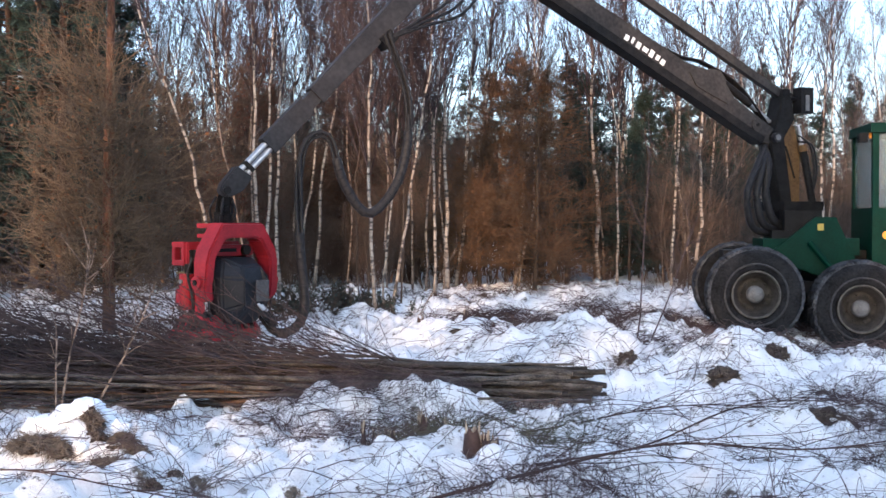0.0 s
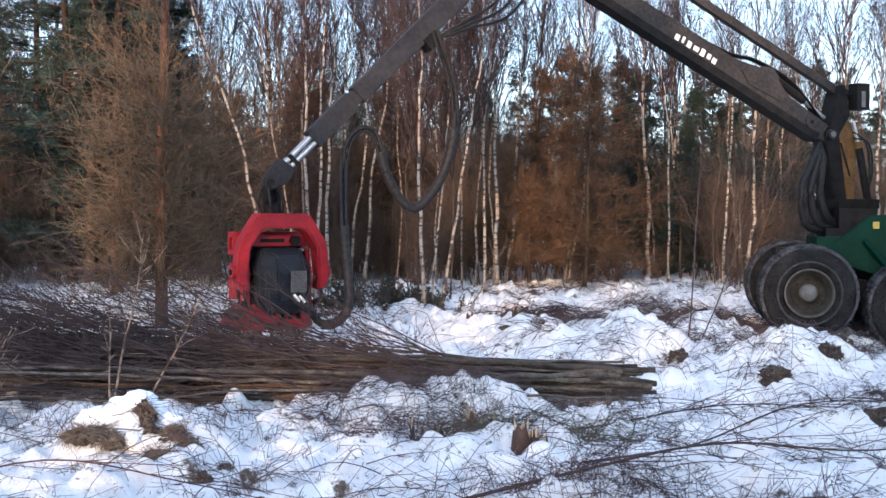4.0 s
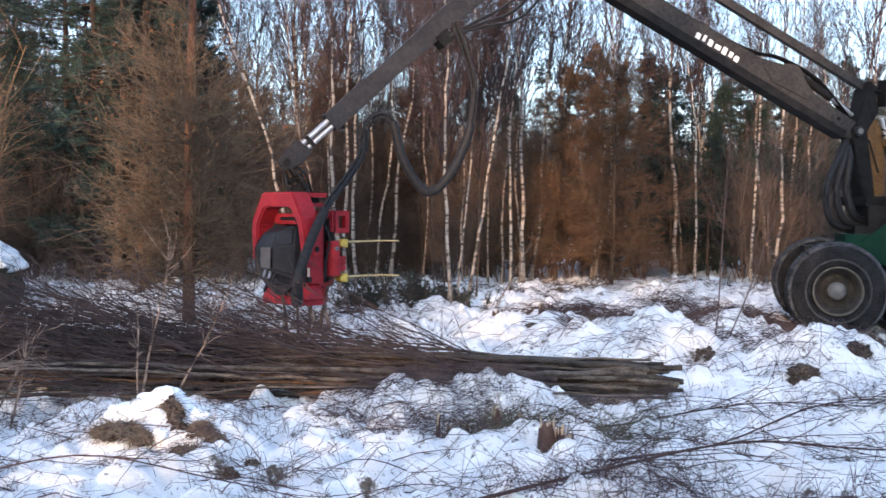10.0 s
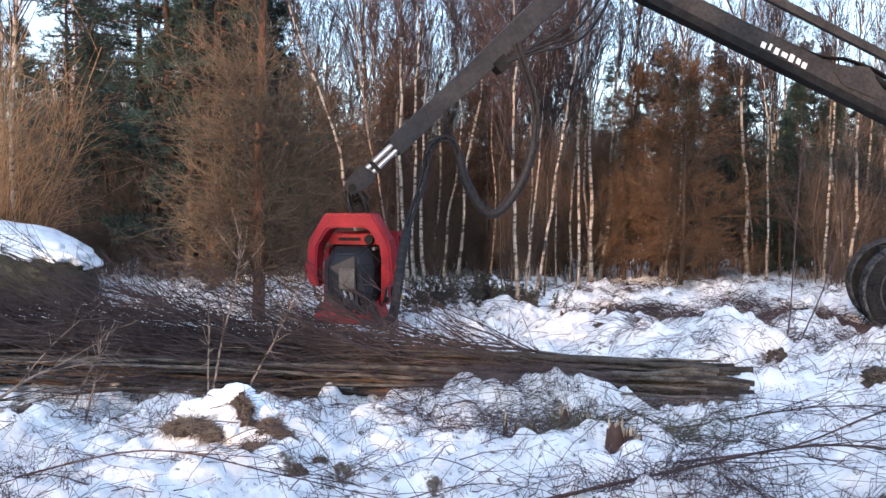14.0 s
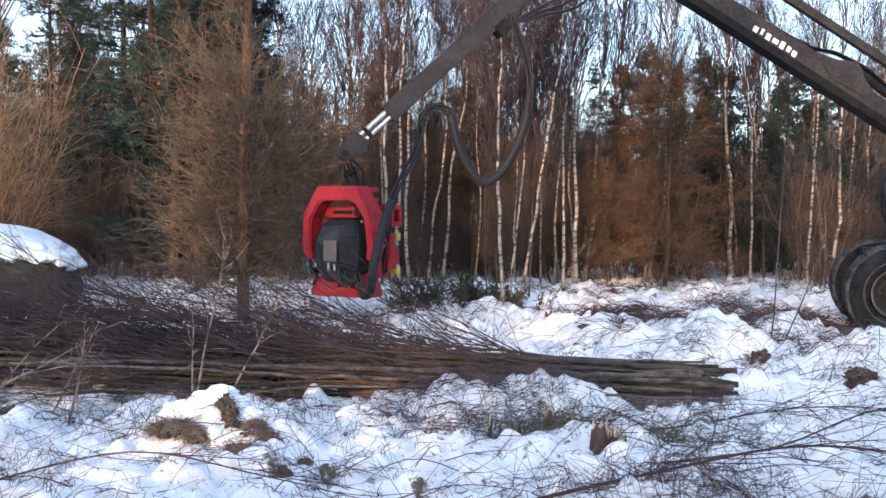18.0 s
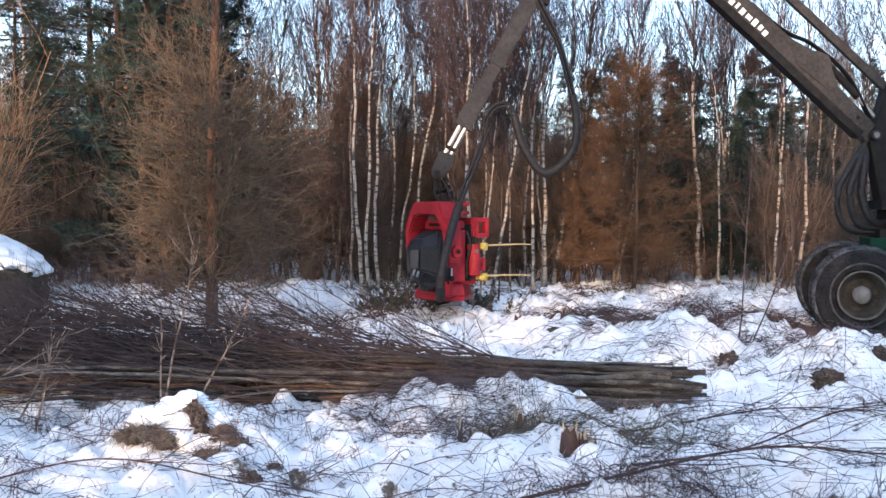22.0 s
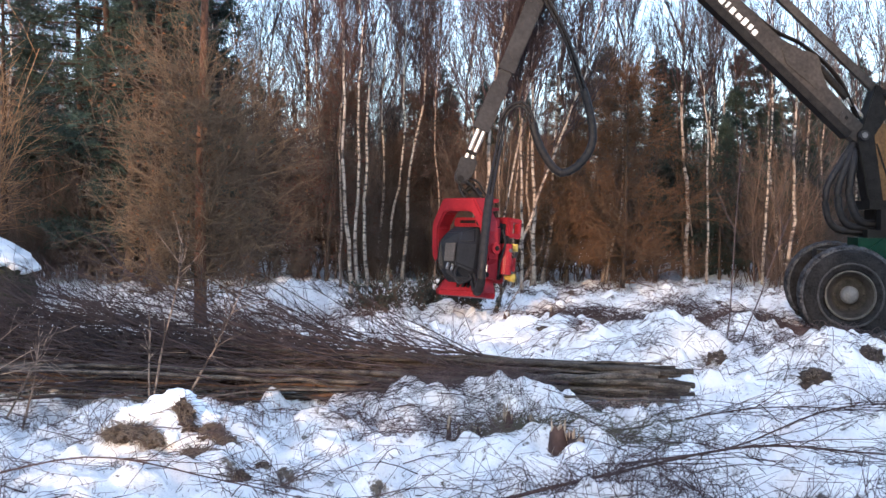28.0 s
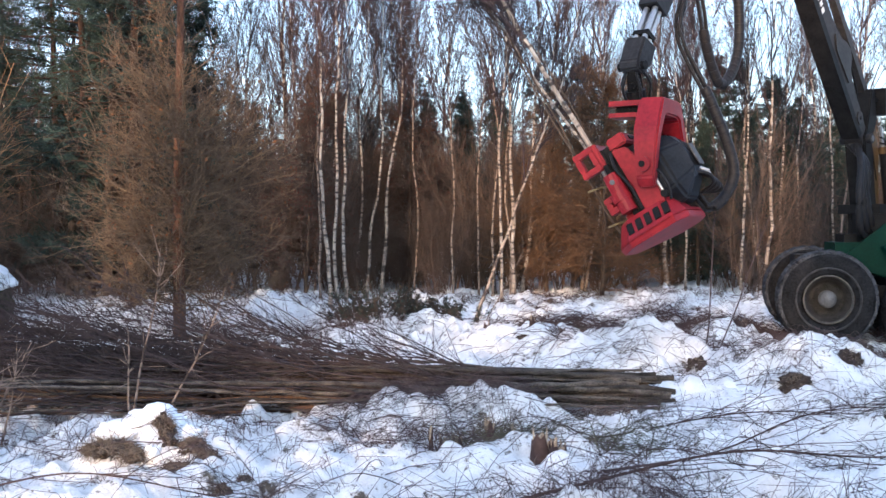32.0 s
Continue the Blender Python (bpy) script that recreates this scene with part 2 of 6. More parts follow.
def mesh_of(name, verts, quads, mat, smooth=True):
    """A mesh from arrays of corners and of quads."""
    me = bpy.data.meshes.new(name)
    verts, quads = np.asarray(verts, np.float32), np.asarray(quads, np.int32)
    me.vertices.add(len(verts))
    me.vertices.foreach_set("co", verts.ravel())
    k = quads.shape[1]
    me.loops.add(quads.size)
    me.loops.foreach_set("vertex_index", quads.ravel())
    me.polygons.add(len(quads))
    me.polygons.foreach_set("loop_start", np.arange(0, quads.size, k, dtype=np.int32))
    me.polygons.foreach_set("loop_total", np.full(len(quads), k, np.int32))
    me.polygons.foreach_set("use_smooth", np.full(len(quads), smooth))
    me.update(calc_edges=True)
    me.validate()
    me.materials.append(mat)
    return me


def tubes(P, R, sides):
    """Tapered tubes along m polylines P (m, n, 3) with radii R (m, n)."""
    P, R = np.asarray(P, float), np.asarray(R, float)
    m, n, _ = P.shape
    d = np.gradient(P, axis=1)
    d /= np.linalg.norm(d, axis=2, keepdims=True) + 1e-9
    ref = np.where(np.abs(d[:, :1, 2:3]) > 0.8, np.array([1.0, 0, 0]), np.array([0, 0, 1.0]))
    a = np.cross(d, np.broadcast_to(ref, d.shape))
    a /= np.linalg.norm(a, axis=2, keepdims=True) + 1e-9
    b = np.cross(d, a)
    ang = np.arange(sides) * 2 * np.pi / sides
    V = P[:, :, None] + R[:, :, None, None] * (np.cos(ang)[:, None] * a[:, :, None] + np.sin(ang)[:, None] * b[:, :, None])
    base = (np.arange(m) * n * sides)[:, None, None] + (np.arange(n - 1) * sides)[None, :, None]
    i, j = np.arange(sides), (np.arange(sides) + 1) % sides
    Q = np.stack([base + i, base + j, base + sides + j, base + sides + i], -1)
    return V.reshape(-1, 3), Q.reshape(-1, 4)


def merged(pieces):
    vs, qs, k = [], [], 0
    for v, q in pieces:
        vs.append(v)
        qs.append(q + k)
        k += len(v)
    return np.concatenate(vs), np.concatenate(qs)


def flakes(C, size, rs, aspect=0.6):
    """Small four-cornered leaves of random attitude round the places C."""
    m = len(C)
    u = rs.normal(size=(m, 3))
    u /= np.linalg.norm(u, axis=1, keepdims=True)
    w = np.cross(u, rs.normal(size=(m, 3)))
    w /= np.linalg.norm(w, axis=1, keepdims=True)
    s = (size * rs.uniform(0.6, 1.3, m))[:, None]
    n = np.cross(u, w) * s * 0.25
    V = np.stack([C - u * s, C - w * s * aspect + n, C + u * s, C + w * s * aspect + n], 1)
    return V.reshape(-1, 3), np.arange(4 * m).reshape(m, 4)


def linked(name, me, parent=None, label=""):
    ob = new(name, me)
    if parent is not None:
        ob.parent = parent
    if label:
        ob["label"] = label
    return ob


def part(name, bm, mat, parent, label="", smooth=False, bevel=0.0):
    """Links a bmesh as one mesh object under a thing or a part."""
    if bevel:
        bmesh.ops.bevel(bm, geom=[e for e in bm.edges if len(e.link_faces) == 2 and e.calc_face_angle(0) > 0.5], offset=bevel, segments=2, affect="EDGES", clamp_overlap=True)
    me = bpy.data.meshes.new(name)
    bm.to_mesh(me)
    bm.free()
    if smooth:
        me.polygons.foreach_set("use_smooth", [True] * len(me.polygons))
    me.materials.append(mat)
    return linked(name, me, parent, label)


def box(bm, x0, x1, y0, y1, z0, z1, m=None):
    vs = [bm.verts.new((x, y, z)) for x in (x0, x1) for y in (y0, y1) for z in (z0, z1)]
    for f in ((0, 1, 3, 2), (4, 6, 7, 5), (0, 4, 5, 1), (2, 3, 7, 6), (0, 2, 6, 4), (1, 5, 7, 3)):
        bm.faces.new([vs[i] for i in f])
    if m is not None:
        bmesh.ops.transform(bm, matrix=m, verts=vs)
    return vs


def boxed(*spans, m=None):
    bm = bmesh.new()
    for s in spans:
        box(bm, *s, m=m)
    return bm


def prism(outline, depth, m=None, bm=None):
    """An outline in the x-z plane, drawn out from y = 0 to depth."""
    bm = bm or bmesh.new()
    a = [bm.verts.new((x, 0, z)) for x, z in outline]
    b = [bm.verts.new((x, depth, z)) for x, z in outline]
    bm.faces.new(a[::-1])
    bm.faces.new(b)
    for i in range(len(a)):
        j = (i + 1) % len(a)
        bm.faces.new((a[i], a[j], b[j], b[i]))
    bmesh.ops.recalc_face_normals(bm, faces=bm.faces)
    if m is not None:
        bmesh.ops.transform(bm, matrix=m, verts=a + b)
    return bm


def rod(p, q, r, sides=12, bm=None, r2=None):
    bm = bm or bmesh.new()
    p, q = Vector(p), Vector(q)
    m = Matrix.Translation((p + q) / 2) @ (q - p).to_track_quat("Z", "Y").to_matrix().to_4x4()
    bmesh.ops.create_cone(bm, cap_ends=True, segments=sides, radius1=r, radius2=r if r2 is None else r2, depth=(q - p).length, matrix=m)
    return bm


def lathe(profile, sides=40):
    """Turns an outline of (radius, y) about the y axis."""
    n = len(profile)
    ang = np.arange(sides) * 2 * np.pi / sides
    V = np.array([[r * math.cos(a), y, r * math.sin(a)] for a in ang for r, y in profile])
    Q = np.array([[i * n + j, i * n + j + 1, (i + 1) % sides * n + j + 1, (i + 1) % sides * n + j] for i in range(sides) for j in range(n - 1)])
    return V, Q


def curve_tube(points, r, sides=8, steps=8):
    """A tube through the given points, smoothed."""
    P = spline(np.array(points, float), steps)
    return tubes(P[None], np.full((1, len(P)), r), sides)


def spline(P, steps):
    Q = np.vstack([2 * P[0] - P[1], P, 2 * P[-1] - P[-2]])
    out = []
    for i in range(1, len(Q) - 2):
        for s in np.arange(steps) / steps:
            a, b, c, d = Q[i - 1 : i + 3]
            out.append(0.5 * (2 * b + (c - a) * s + (2 * a - 5 * b + 4 * c - d) * s * s + (3 * b - a - 3 * c + d) * s**3))
    out.append(P[-1])
    return np.array(out)


# ---- ground ----
MOUNDS = (  # x, y, radius, height
    (-2.06, 8.60, 0.40, 0.26), (-2.35, 8.35, 0.45, 0.10), (-1.45, 8.1, 0.4, 0.10), (-0.62, 10.2, 0.55, 0.20), (0.3, 10.4, 0.5, 0.16), (2.2, 14.3, 0.95, 0.38), (4.2, 13.3, 0.75, 0.34),
    (2.9, 14.0, 0.7, 0.22), (-2.95, 20.5, 0.55, 0.30), (1.0, 16.5, 0.8, 0.22), (-3.9, 8.7, 0.5, 0.18), (3.6, 16.5, 0.9, 0.2), (0.0, 18.5, 0.8, 0.16), (5.0, 11.8, 0.6, 0.12),
)


def hills(x, y):
    """Height of the snow, without the small lumps."""
    z = 0.30 * np.clip((y - 15.5) / 5, 0, 1) ** 1.5 + 0.012 * np.clip(y - 20, 0, 40)
    z = z - 0.25 * np.clip((x - 4.2) / 1.2, 0, 1) * np.exp(-((y - 18) / 3.0) ** 2)
    for mx, my, r, h in MOUNDS:
        z = z + h * np.exp(-(((x - mx) ** 2 + (y - my) ** 2) / r**2) ** 1.7)
    return z


rs0 = np.random.RandomState(7)
WAVES = [(rs0.uniform(0, 6.28), 6.28 / lam, rs0.uniform(0, 6.28), amp) for lam, amp in [(3.1, 0.03), (2.3, 0.03), (1.7, 0.025), (1.3, 0.022), (1.0, 0.02), (0.8, 0.018), (0.63, 0.018), (0.5, 0.016), (0.41, 0.014), (0.33, 0.012), (0.27, 0.011), (0.22, 0.010), (0.18, 0.008)] for _ in range(2)]


def lattice(x, y, salt):
    """Smooth value noise between -1 and 1."""
    i, j = np.floor(x), np.floor(y)
    u, v = x - i, y - j
    u, v = u * u * (3 - 2 * u), v * v * (3 - 2 * v)

    def corner(a, b):
        h = np.sin(a * 127.1 + b * 311.7 + salt * 74.7) * 43758.5453
        return 2 * (h - np.floor(h)) - 1
    return (corner(i, j) * (1 - u) + corner(i + 1, j) * u) * (1 - v) + (corner(i, j + 1) * (1 - u) + corner(i + 1, j + 1) * u) * v


def height(x, y):
    x, y = np.asarray(x, float), np.asarray(y, float)
    z = hills(x, y)
    near = np.exp(-np.clip(np.hypot(x - 1, y - 14) - 30, 0, None) / 15)
    for th, k, ph, a in WAVES:
        z = z + near * a * np.sin(k * (x * math.cos(th) + y * math.sin(th)) + ph + 1.3 * np.sin(0.7 * k * (x * math.sin(th) - y * math.cos(th))))
    for k, (lam, a) in enumerate(((0.55, 0.045), (0.30, 0.034), (0.16, 0.022), (0.085, 0.012))):
        z = z + near * a * (0.5 - 1.6 * np.abs(lattice(x / lam + 0.3 * k, y / (lam * 1.15), k)))
    return z


def ground():
    xs = np.concatenate([-np.geomspace(400, 12, 24), np.arange(-11.5, -5, 0.07), np.arange(-5, 6.5, 0.032), np.arange(6.5, 12.5, 0.07), np.geomspace(13, 400, 24)])
    ys = np.concatenate([-np.geomspace(300, 3, 20), np.arange(-2, 4.5, 0.5), np.arange(4.5, 10.5, 0.035), np.arange(10.5, 24, 0.075), np.arange(24, 45, 0.4), np.geomspace(46, 600, 24)])
    X, Y = np.meshgrid(xs, ys)
    Z = height(X, Y)
    ny, nx = X.shape
    i = (np.arange(ny - 1)[:, None] * nx + np.arange(nx - 1)).ravel()
    me = mesh_of("ground", np.stack([X, Y, Z], -1).reshape(-1, 3), np.stack([i, i + 1, i + nx + 1, i + nx], 1), M_SNOW)
    return tagged(linked("ground", me), "trampled blue-white snow with dead grass and forest litter", "ground", kind="structure")


ground()

# ---- trees ----


def bent(rs, start, way, length, n, curl=0.0, wander=0.06, sag=0.0):
    """m polylines from their starts, each of n points, that curl upward and wander."""
    m = len(start)
    P = np.empty((m, n, 3))
    P[:, 0] = start
    d = np.array(way, float)
    step = np.asarray(length).reshape(-1, 1) / (n - 1)
    for k in range(1, n):
        d = d + rs.normal(size=(m, 3)) * wander + np.array([0, 0, curl - sag])
        d /= np.linalg.norm(d, axis=1, keepdims=True)
        P[:, k] = P[:, k - 1] + d * step
    return P


def along(P, rs, m, lo=0.2, hi=1.0):
    """m places on random ones of the polylines P, with the direction there."""
    k = rs.randint(0, len(P), m)
    f = rs.uniform(lo, hi, m) * (P.shape[1] - 1.001)
    i = f.astype(int)
    a, b = P[k, i], P[k, i + 1]
    w = b - a
    return a + w * (f - i)[:, None], w / (np.linalg.norm(w, axis=1, keepdims=True) + 1e-9), k, f / (P.shape[1] - 1)


def outward(rs, w, spread):
    v = w + rs.normal(size=w.shape) * spread
    return v / np.linalg.norm(v, axis=1, keepdims=True)


def birch_meshes(seed, tall, girth, lean=0.0, low=0.45, limbs=34, twigs=700, bend=0.05):
    """Stem and crown of a bare birch."""
    rs = np.random.RandomState(seed)
    stem = bent(rs, np.zeros((1, 3)), [(lean, 0, 1)], [tall], 16, 0.03 if lean else 0.0, bend)
    stem[:, 0, 2] -= 0.25
    R = girth / 2 * (1 - np.linspace(0, 1, 16) ** 1.2 * 0.93)[None]
    R[:, 0] *= 1.5
    s, w, _, f = along(stem, rs, limbs, low, 0.97)
    L = tall * 0.22 * (1.15 - f) + 0.3
    a = rs.uniform(0, 6.28, limbs)
    way = np.stack([np.cos(a) * 0.75, np.sin(a) * 0.75, np.full(limbs, 1.0)], 1) + w * 0.4
    limb = bent(rs, s, way, L, 6, 0.07, 0.10)
    LR = (girth * 0.14 * (1.05 - f) + 0.006)[:, None] * np.linspace(1, 0.3, 6)
    s, w, k, g = along(limb, rs, twigs, 0.15, 1.0)
    tw = bent(rs, s, outward(rs, w, 0.5), rs.uniform(0.35, 1.0, twigs), 4, 0.0, 0.16, sag=-0.04)
    TR = np.broadcast_to(np.linspace(0.0048, 0.0026, 4), (twigs, 4))
    s, w, k, g = along(tw, rs, twigs * 2, 0.2, 1.0)
    tt = bent(rs, s, outward(rs, w, 0.5), rs.uniform(0.15, 0.45, twigs * 2), 3, 0.0, 0.18, sag=-0.02)
    trunk = mesh_of("trunk", *tubes(stem, R, 8), M_BIRCH if girth > 0.07 else M_BIRCH_THIN)
    crown = mesh_of("crown", *merged([tubes(limb, LR, 4), tubes(tw, TR, 3), tubes(tt, np.broadcast_to([0.0028, 0.0019, 0.0014], (twigs * 2, 3)), 3)]), M_TWIG)
    return trunk, crown


def tree(name, meshes, label, category, group=""):
    e = tagged(new(name), label, category, group)
    for n, me in meshes:
        linked(n, me, e)
    return e


def set_on(x, y, turn=0.0, sink=0.05, lean=0.0, scale=1.0):
    return Matrix.Translation((x, y, float(height(x, y)) - sink)) @ pose(0, 0, 0, lean, 0, turn) @ Matrix.Scale(scale, 4)


def planted(protos, spots):
    """Puts copies of the prototypes at (which, x, y, turn, lean, scale); the first use of each takes the prototype itself."""
    used = set()
    for k, x, y, turn, lean, s in spots:
        m = set_on(x, y, turn, 0.05, lean)
        if k in used:
            ob = copy_thing(protos[k], m)
        else:
            ob = protos[k]
            ob.matrix_basis = m
            used.add(k)
        ob.scale = (s, s, s)


BIRCH_LABEL = "bare white-barked birch with fine dark purplish twigs in snow"
birches = [tree("birch", zip(("trunk", "crown"), birch_meshes(20 + i, t, g, l, lo, nl, nt)), BIRCH_LABEL, "tree", "birches of the wood edge") for i, (t, g, l, lo, nl, nt) in enumerate([
    (11.0, 0.115, 0.02, 0.36, 40, 380), (11.0, 0.088, 0.10, 0.38, 38, 353), (10.0, 0.074, -0.05, 0.34, 42, 380), (9.0, 0.046, 0.03, 0.30, 44, 210), (8.0, 0.040, -0.08, 0.28, 44, 190), (12.5, 0.12, -0.02, 0.34, 44, 421),
])]
rsb = np.random.RandomState(3)


def at_edge(px, depth):
    """A place on the ground at that depth, by its bearing from the camera in thousandths."""
    return px / 1000 * depth, depth


# bearing, depth, lean at the foot, bow, girth: the stems that stand out
EDGE = [
    (-97, 20.5, -0.04, 0.0022, 0.078), (-91, 20.8, -0.044, 0.0137, 0.069), (-85, 21.4, 0.017, 0.0005, 0.072), (-105, 21.4, 0.008, -0.0035, 0.051), (-76, 24.6, 0.073, -0.006, 0.07),
    (-67, 23.7, 0.138, -0.014, 0.068), (-55, 23.7, 0.115, -0.0042, 0.079), (-117, 25.0, -0.086, 0.0071, 0.06), (-110, 24.6, -0.024, -0.0002, 0.047), (-150, 28.0, 0.195, -0.0159, 0.067),
    (-26, 23.4, 0.014, 0.0002, 0.045), (41, 22.6, 0.006, 0.0013, 0.054), (48, 21.9, 0.008, 0.0002, 0.063), (58, 22.6, -0.036, 0.0074, 0.086), (55, 22.9, -0.01, 0.0021, 0.055),
    (64, 23.4, 0.143, -0.0148, 0.089), (67, 24.1, 0.153, -0.004, 0.092), (95, 25.0, -0.042, 0.0093, 0.06), (107, 26.2, -0.025, 0.0021, 0.05), (114, 24.2, 0.161, -0.0171, 0.081),
    (118, 23.7, 0.166, -0.0179, 0.057), (188, 25.2, -0.076, 0.0112, 0.096), (193, 25.5, -0.094, 0.0081, 0.049), (204, 23.4, -0.027, -0.0004, 0.056), (207, 26.6, 0.008, -0.001, 0.063),
    (218, 28.0, 0.028, 0.0042, 0.053), (250, 23.4, 0.06, -0.0058, 0.067), (267, 24.2, -0.117, 0.0108, 0.069), (269, 23.4, 0.096, -0.0109, 0.078), (377, 23.7, 0.021, 0.0068, 0.068),
    (383, 24.6, 0.054, -0.0007, 0.07), (-373, 28.0, 0.025, -0.0085, 0.12), (-326, 25.2, 0.095, -0.0061, 0.096), (327, 24.6, 0.012, -0.001, 0.059), (152, 28.0, 0.107, -0.0108, 0.053),
    (7, 22.1, -0.01, -0.0015, 0.042), (28, 22.9, 0.006, 0.0036, 0.044), (-48, 25.9, 0.03, -0.0021, 0.05),
]


def edge_birch(seed, lean, bow, girth, tall, low=0.40, limbs=30, twigs=230, bark=None):
    """A slender birch with a stem that leans and bows in the plane across the view."""
    rs = np.random.RandomState(seed)
    n = 26
    z = np.linspace(0, tall, n)
    stem = np.stack([lean * z + bow * z**2 * (1 - 0.25 * z / tall), 0.04 * np.sin(z * rs.uniform(0.5, 1.1) + seed), z], 1)[None]
    for a in (0.05, 0.028):
        stem[0, 1:, 0] += a * np.sin(z[1:] * rs.uniform(0.9, 1.5) * 0.05 / a + rs.uniform(0, 6.28)) * np.minimum(1, z[1:] / 1.5)
    stem[:, 1:, :2] += rs.normal(size=(n - 1, 2)) * 0.012
    stem[:, 0, 2] -= 0.25
    R = girth / 2 * (0.14 + 0.86 * (1 - np.linspace(0, 1, n)) ** 1.35)[None] * rs.uniform(0.94, 1.06, (1, n))
    R[:, 0] *= 1.5
    s, w, _, f = along(stem, rs, limbs, low, 0.97)
    a = rs.uniform(0, 6.28, limbs)
    limb = bent(rs, s, np.stack([np.cos(a) * 0.6, np.sin(a) * 0.6, np.full(limbs, 1.0)], 1) + w * 0.4, tall * 0.2 * (1.15 - f) + 0.3, 6, 0.08, 0.10)
    s, w, k, g = along(limb, rs, twigs, 0.15, 1.0)
    tw = bent(rs, s, outward(rs, w, 0.45), rs.uniform(0.35, 1.0, twigs), 4, 0.02, 0.14)
    s, w, k, g = along(tw, rs, twigs * 2, 0.2, 1.0)
    tt = bent(rs, s, outward(rs, w, 0.5), rs.uniform(0.15, 0.45, twigs * 2), 3, 0.0, 0.18)
    thin = np.broadcast_to(np.linspace(0.0048, 0.0026, 4), (twigs, 4))
    return (mesh_of("trunk", *tubes(stem, R, 9), bark or (M_BIRCH if girth > 0.055 else M_BIRCH_THIN)),
            mesh_of("crown", *merged([tubes(limb, (girth * 0.13 * (1.05 - f) + 0.006)[:, None] * np.linspace(1, 0.3, 6), 4), tubes(tw, thin, 3), tubes(tt, np.broadcast_to([0.0028, 0.0019, 0.0014], (twigs * 2, 3)), 3)]), M_TWIG))


for k, (b, d, lean, bow, girth) in enumerate(EDGE):
    tree("birch", zip(("trunk", "crown"), edge_birch(300 + k, lean, bow, girth, 6.6 + girth * 26)), BIRCH_LABEL, "tree", "birches of the wood edge").matrix_basis = set_on(*at_edge(b, d))
DEEP = [(2, -178, 26.5, 20, 0, 0.9), (1, -160, 29.0, 190, 0, 0.9), (2, -112, 28.5, 140, 0, 0.85), (1, -200, 30.0, 10, 0, 0.95), (2, -50, 27.0, 60, 0, 0.85)]
FLANKS = [(5, -440, 21.5, 0, 0, 1.0), (0, -452, 22.2, 30, 0, 0.9), (3, 330, 22.0, 0, 0, 1.0), (2, 345, 25.0, 0, 0, 1.0)]
spots = [(k, *at_edge(b, d), t, l, s) for k, b, d, t, l, s in DEEP + FLANKS]
for i in range(84):
    b, d = 480 - 960 * rsb.uniform(0, 1) ** 0.8, rsb.uniform(25.5, 38)
    spots.append((rsb.randint(0, 6), *at_edge(b, d), rsb.uniform(0, 360), rsb.uniform(-3, 3), rsb.uniform(0.55, 0.9)))
planted(birches, spots)


def conifer_meshes(seed, tall, wide, clear, bark):
    """A pine or spruce: trunk, and a crown of boughs with tufts of needles."""
    rs = np.random.RandomState(seed)
    stem = bent(rs, np.zeros((1, 3)), [(0, 0, 1)], [tall], 12, 0, 0.02)
    R = tall * 0.011 * (1 - np.linspace(0, 1, 12) * 0.92)[None]
    m = 120
    s, w, _, f = along(stem, rs, m, clear, 0.99)
    L = wide * (1.08 - (f - clear) / (1 - clear)) * rs.uniform(0.6, 1.1, m)
    a = rs.uniform(0, 6.28, m)
    bough = bent(rs, s, np.stack([np.cos(a), np.sin(a), np.full(m, 0.12)], 1), L, 6, 0.02, 0.08, sag=0.05)
    s, w, _, _ = along(bough, rs, 900, 0.15, 1.0)
    sprig = bent(rs, s, outward(rs, w, 0.5), rs.uniform(0.15, 0.45, 900), 3, 0, 0.1)
    s, w, _, _ = along(sprig, rs, 13000, 0.0, 1.0)
    needle = bent(rs, s, outward(rs, w, 0.7), rs.uniform(0.07, 0.18, 13000), 2)
    trunk = mesh_of("trunk", *merged([tubes(stem, R, 8), tubes(bough, np.broadcast_to(np.linspace(0.022, 0.006, 6), (m, 6)), 3)]), bark)
    crown = mesh_of("crown", *merged([tubes(sprig, np.broadcast_to([0.01, 0.008, 0.004], (900, 3)), 3), tubes(needle, np.broadcast_to([0.011, 0.002], (13000, 2)), 3)]), M_NEEDLE)
    return trunk, crown


conifers = [tree("spruce", zip(("trunk", "crown"), conifer_meshes(50, 9.0, 1.5, 0.08, M_DARK_BARK)), "dark green spruce standing in the shaded wood", "tree", "conifers of the wood"),
            tree("pine", zip(("trunk", "crown"), conifer_meshes(51, 11.0, 2.0, 0.26, M_PINE_BARK)), "dark green pine with an orange-brown trunk", "tree", "conifers of the wood"),
            tree("spruce", zip(("trunk", "crown"), conifer_meshes(52, 5.5, 1.2, 0.05, M_DARK_BARK)), "small dark green spruce among birches", "tree", "conifers of the wood")]
spots = [(1, *at_edge(-300, 23), 0, 0, 0.95), (1, *at_edge(-262, 21.5), 90, 0, 0.9), (0, *at_edge(-285, 24.5), 200, 0, 0.65), (1, *at_edge(-325, 24), 20, 0, 0.85), (0, *at_edge(-245, 25), 310, 0, 0.85), (0, *at_edge(-262, 26.5), 130, 0, 0.75), (0, *at_edge(-215, 26.5), 10, 0, 0.95), (0, *at_edge(-355, 25), 110, 0, 0.6), (1, *at_edge(-375, 30), 100, 0, 0.85), (1, *at_edge(-390, 25), 40, 0, 0.75), (0, *at_edge(-270, 28), 70, 0, 0.7)]
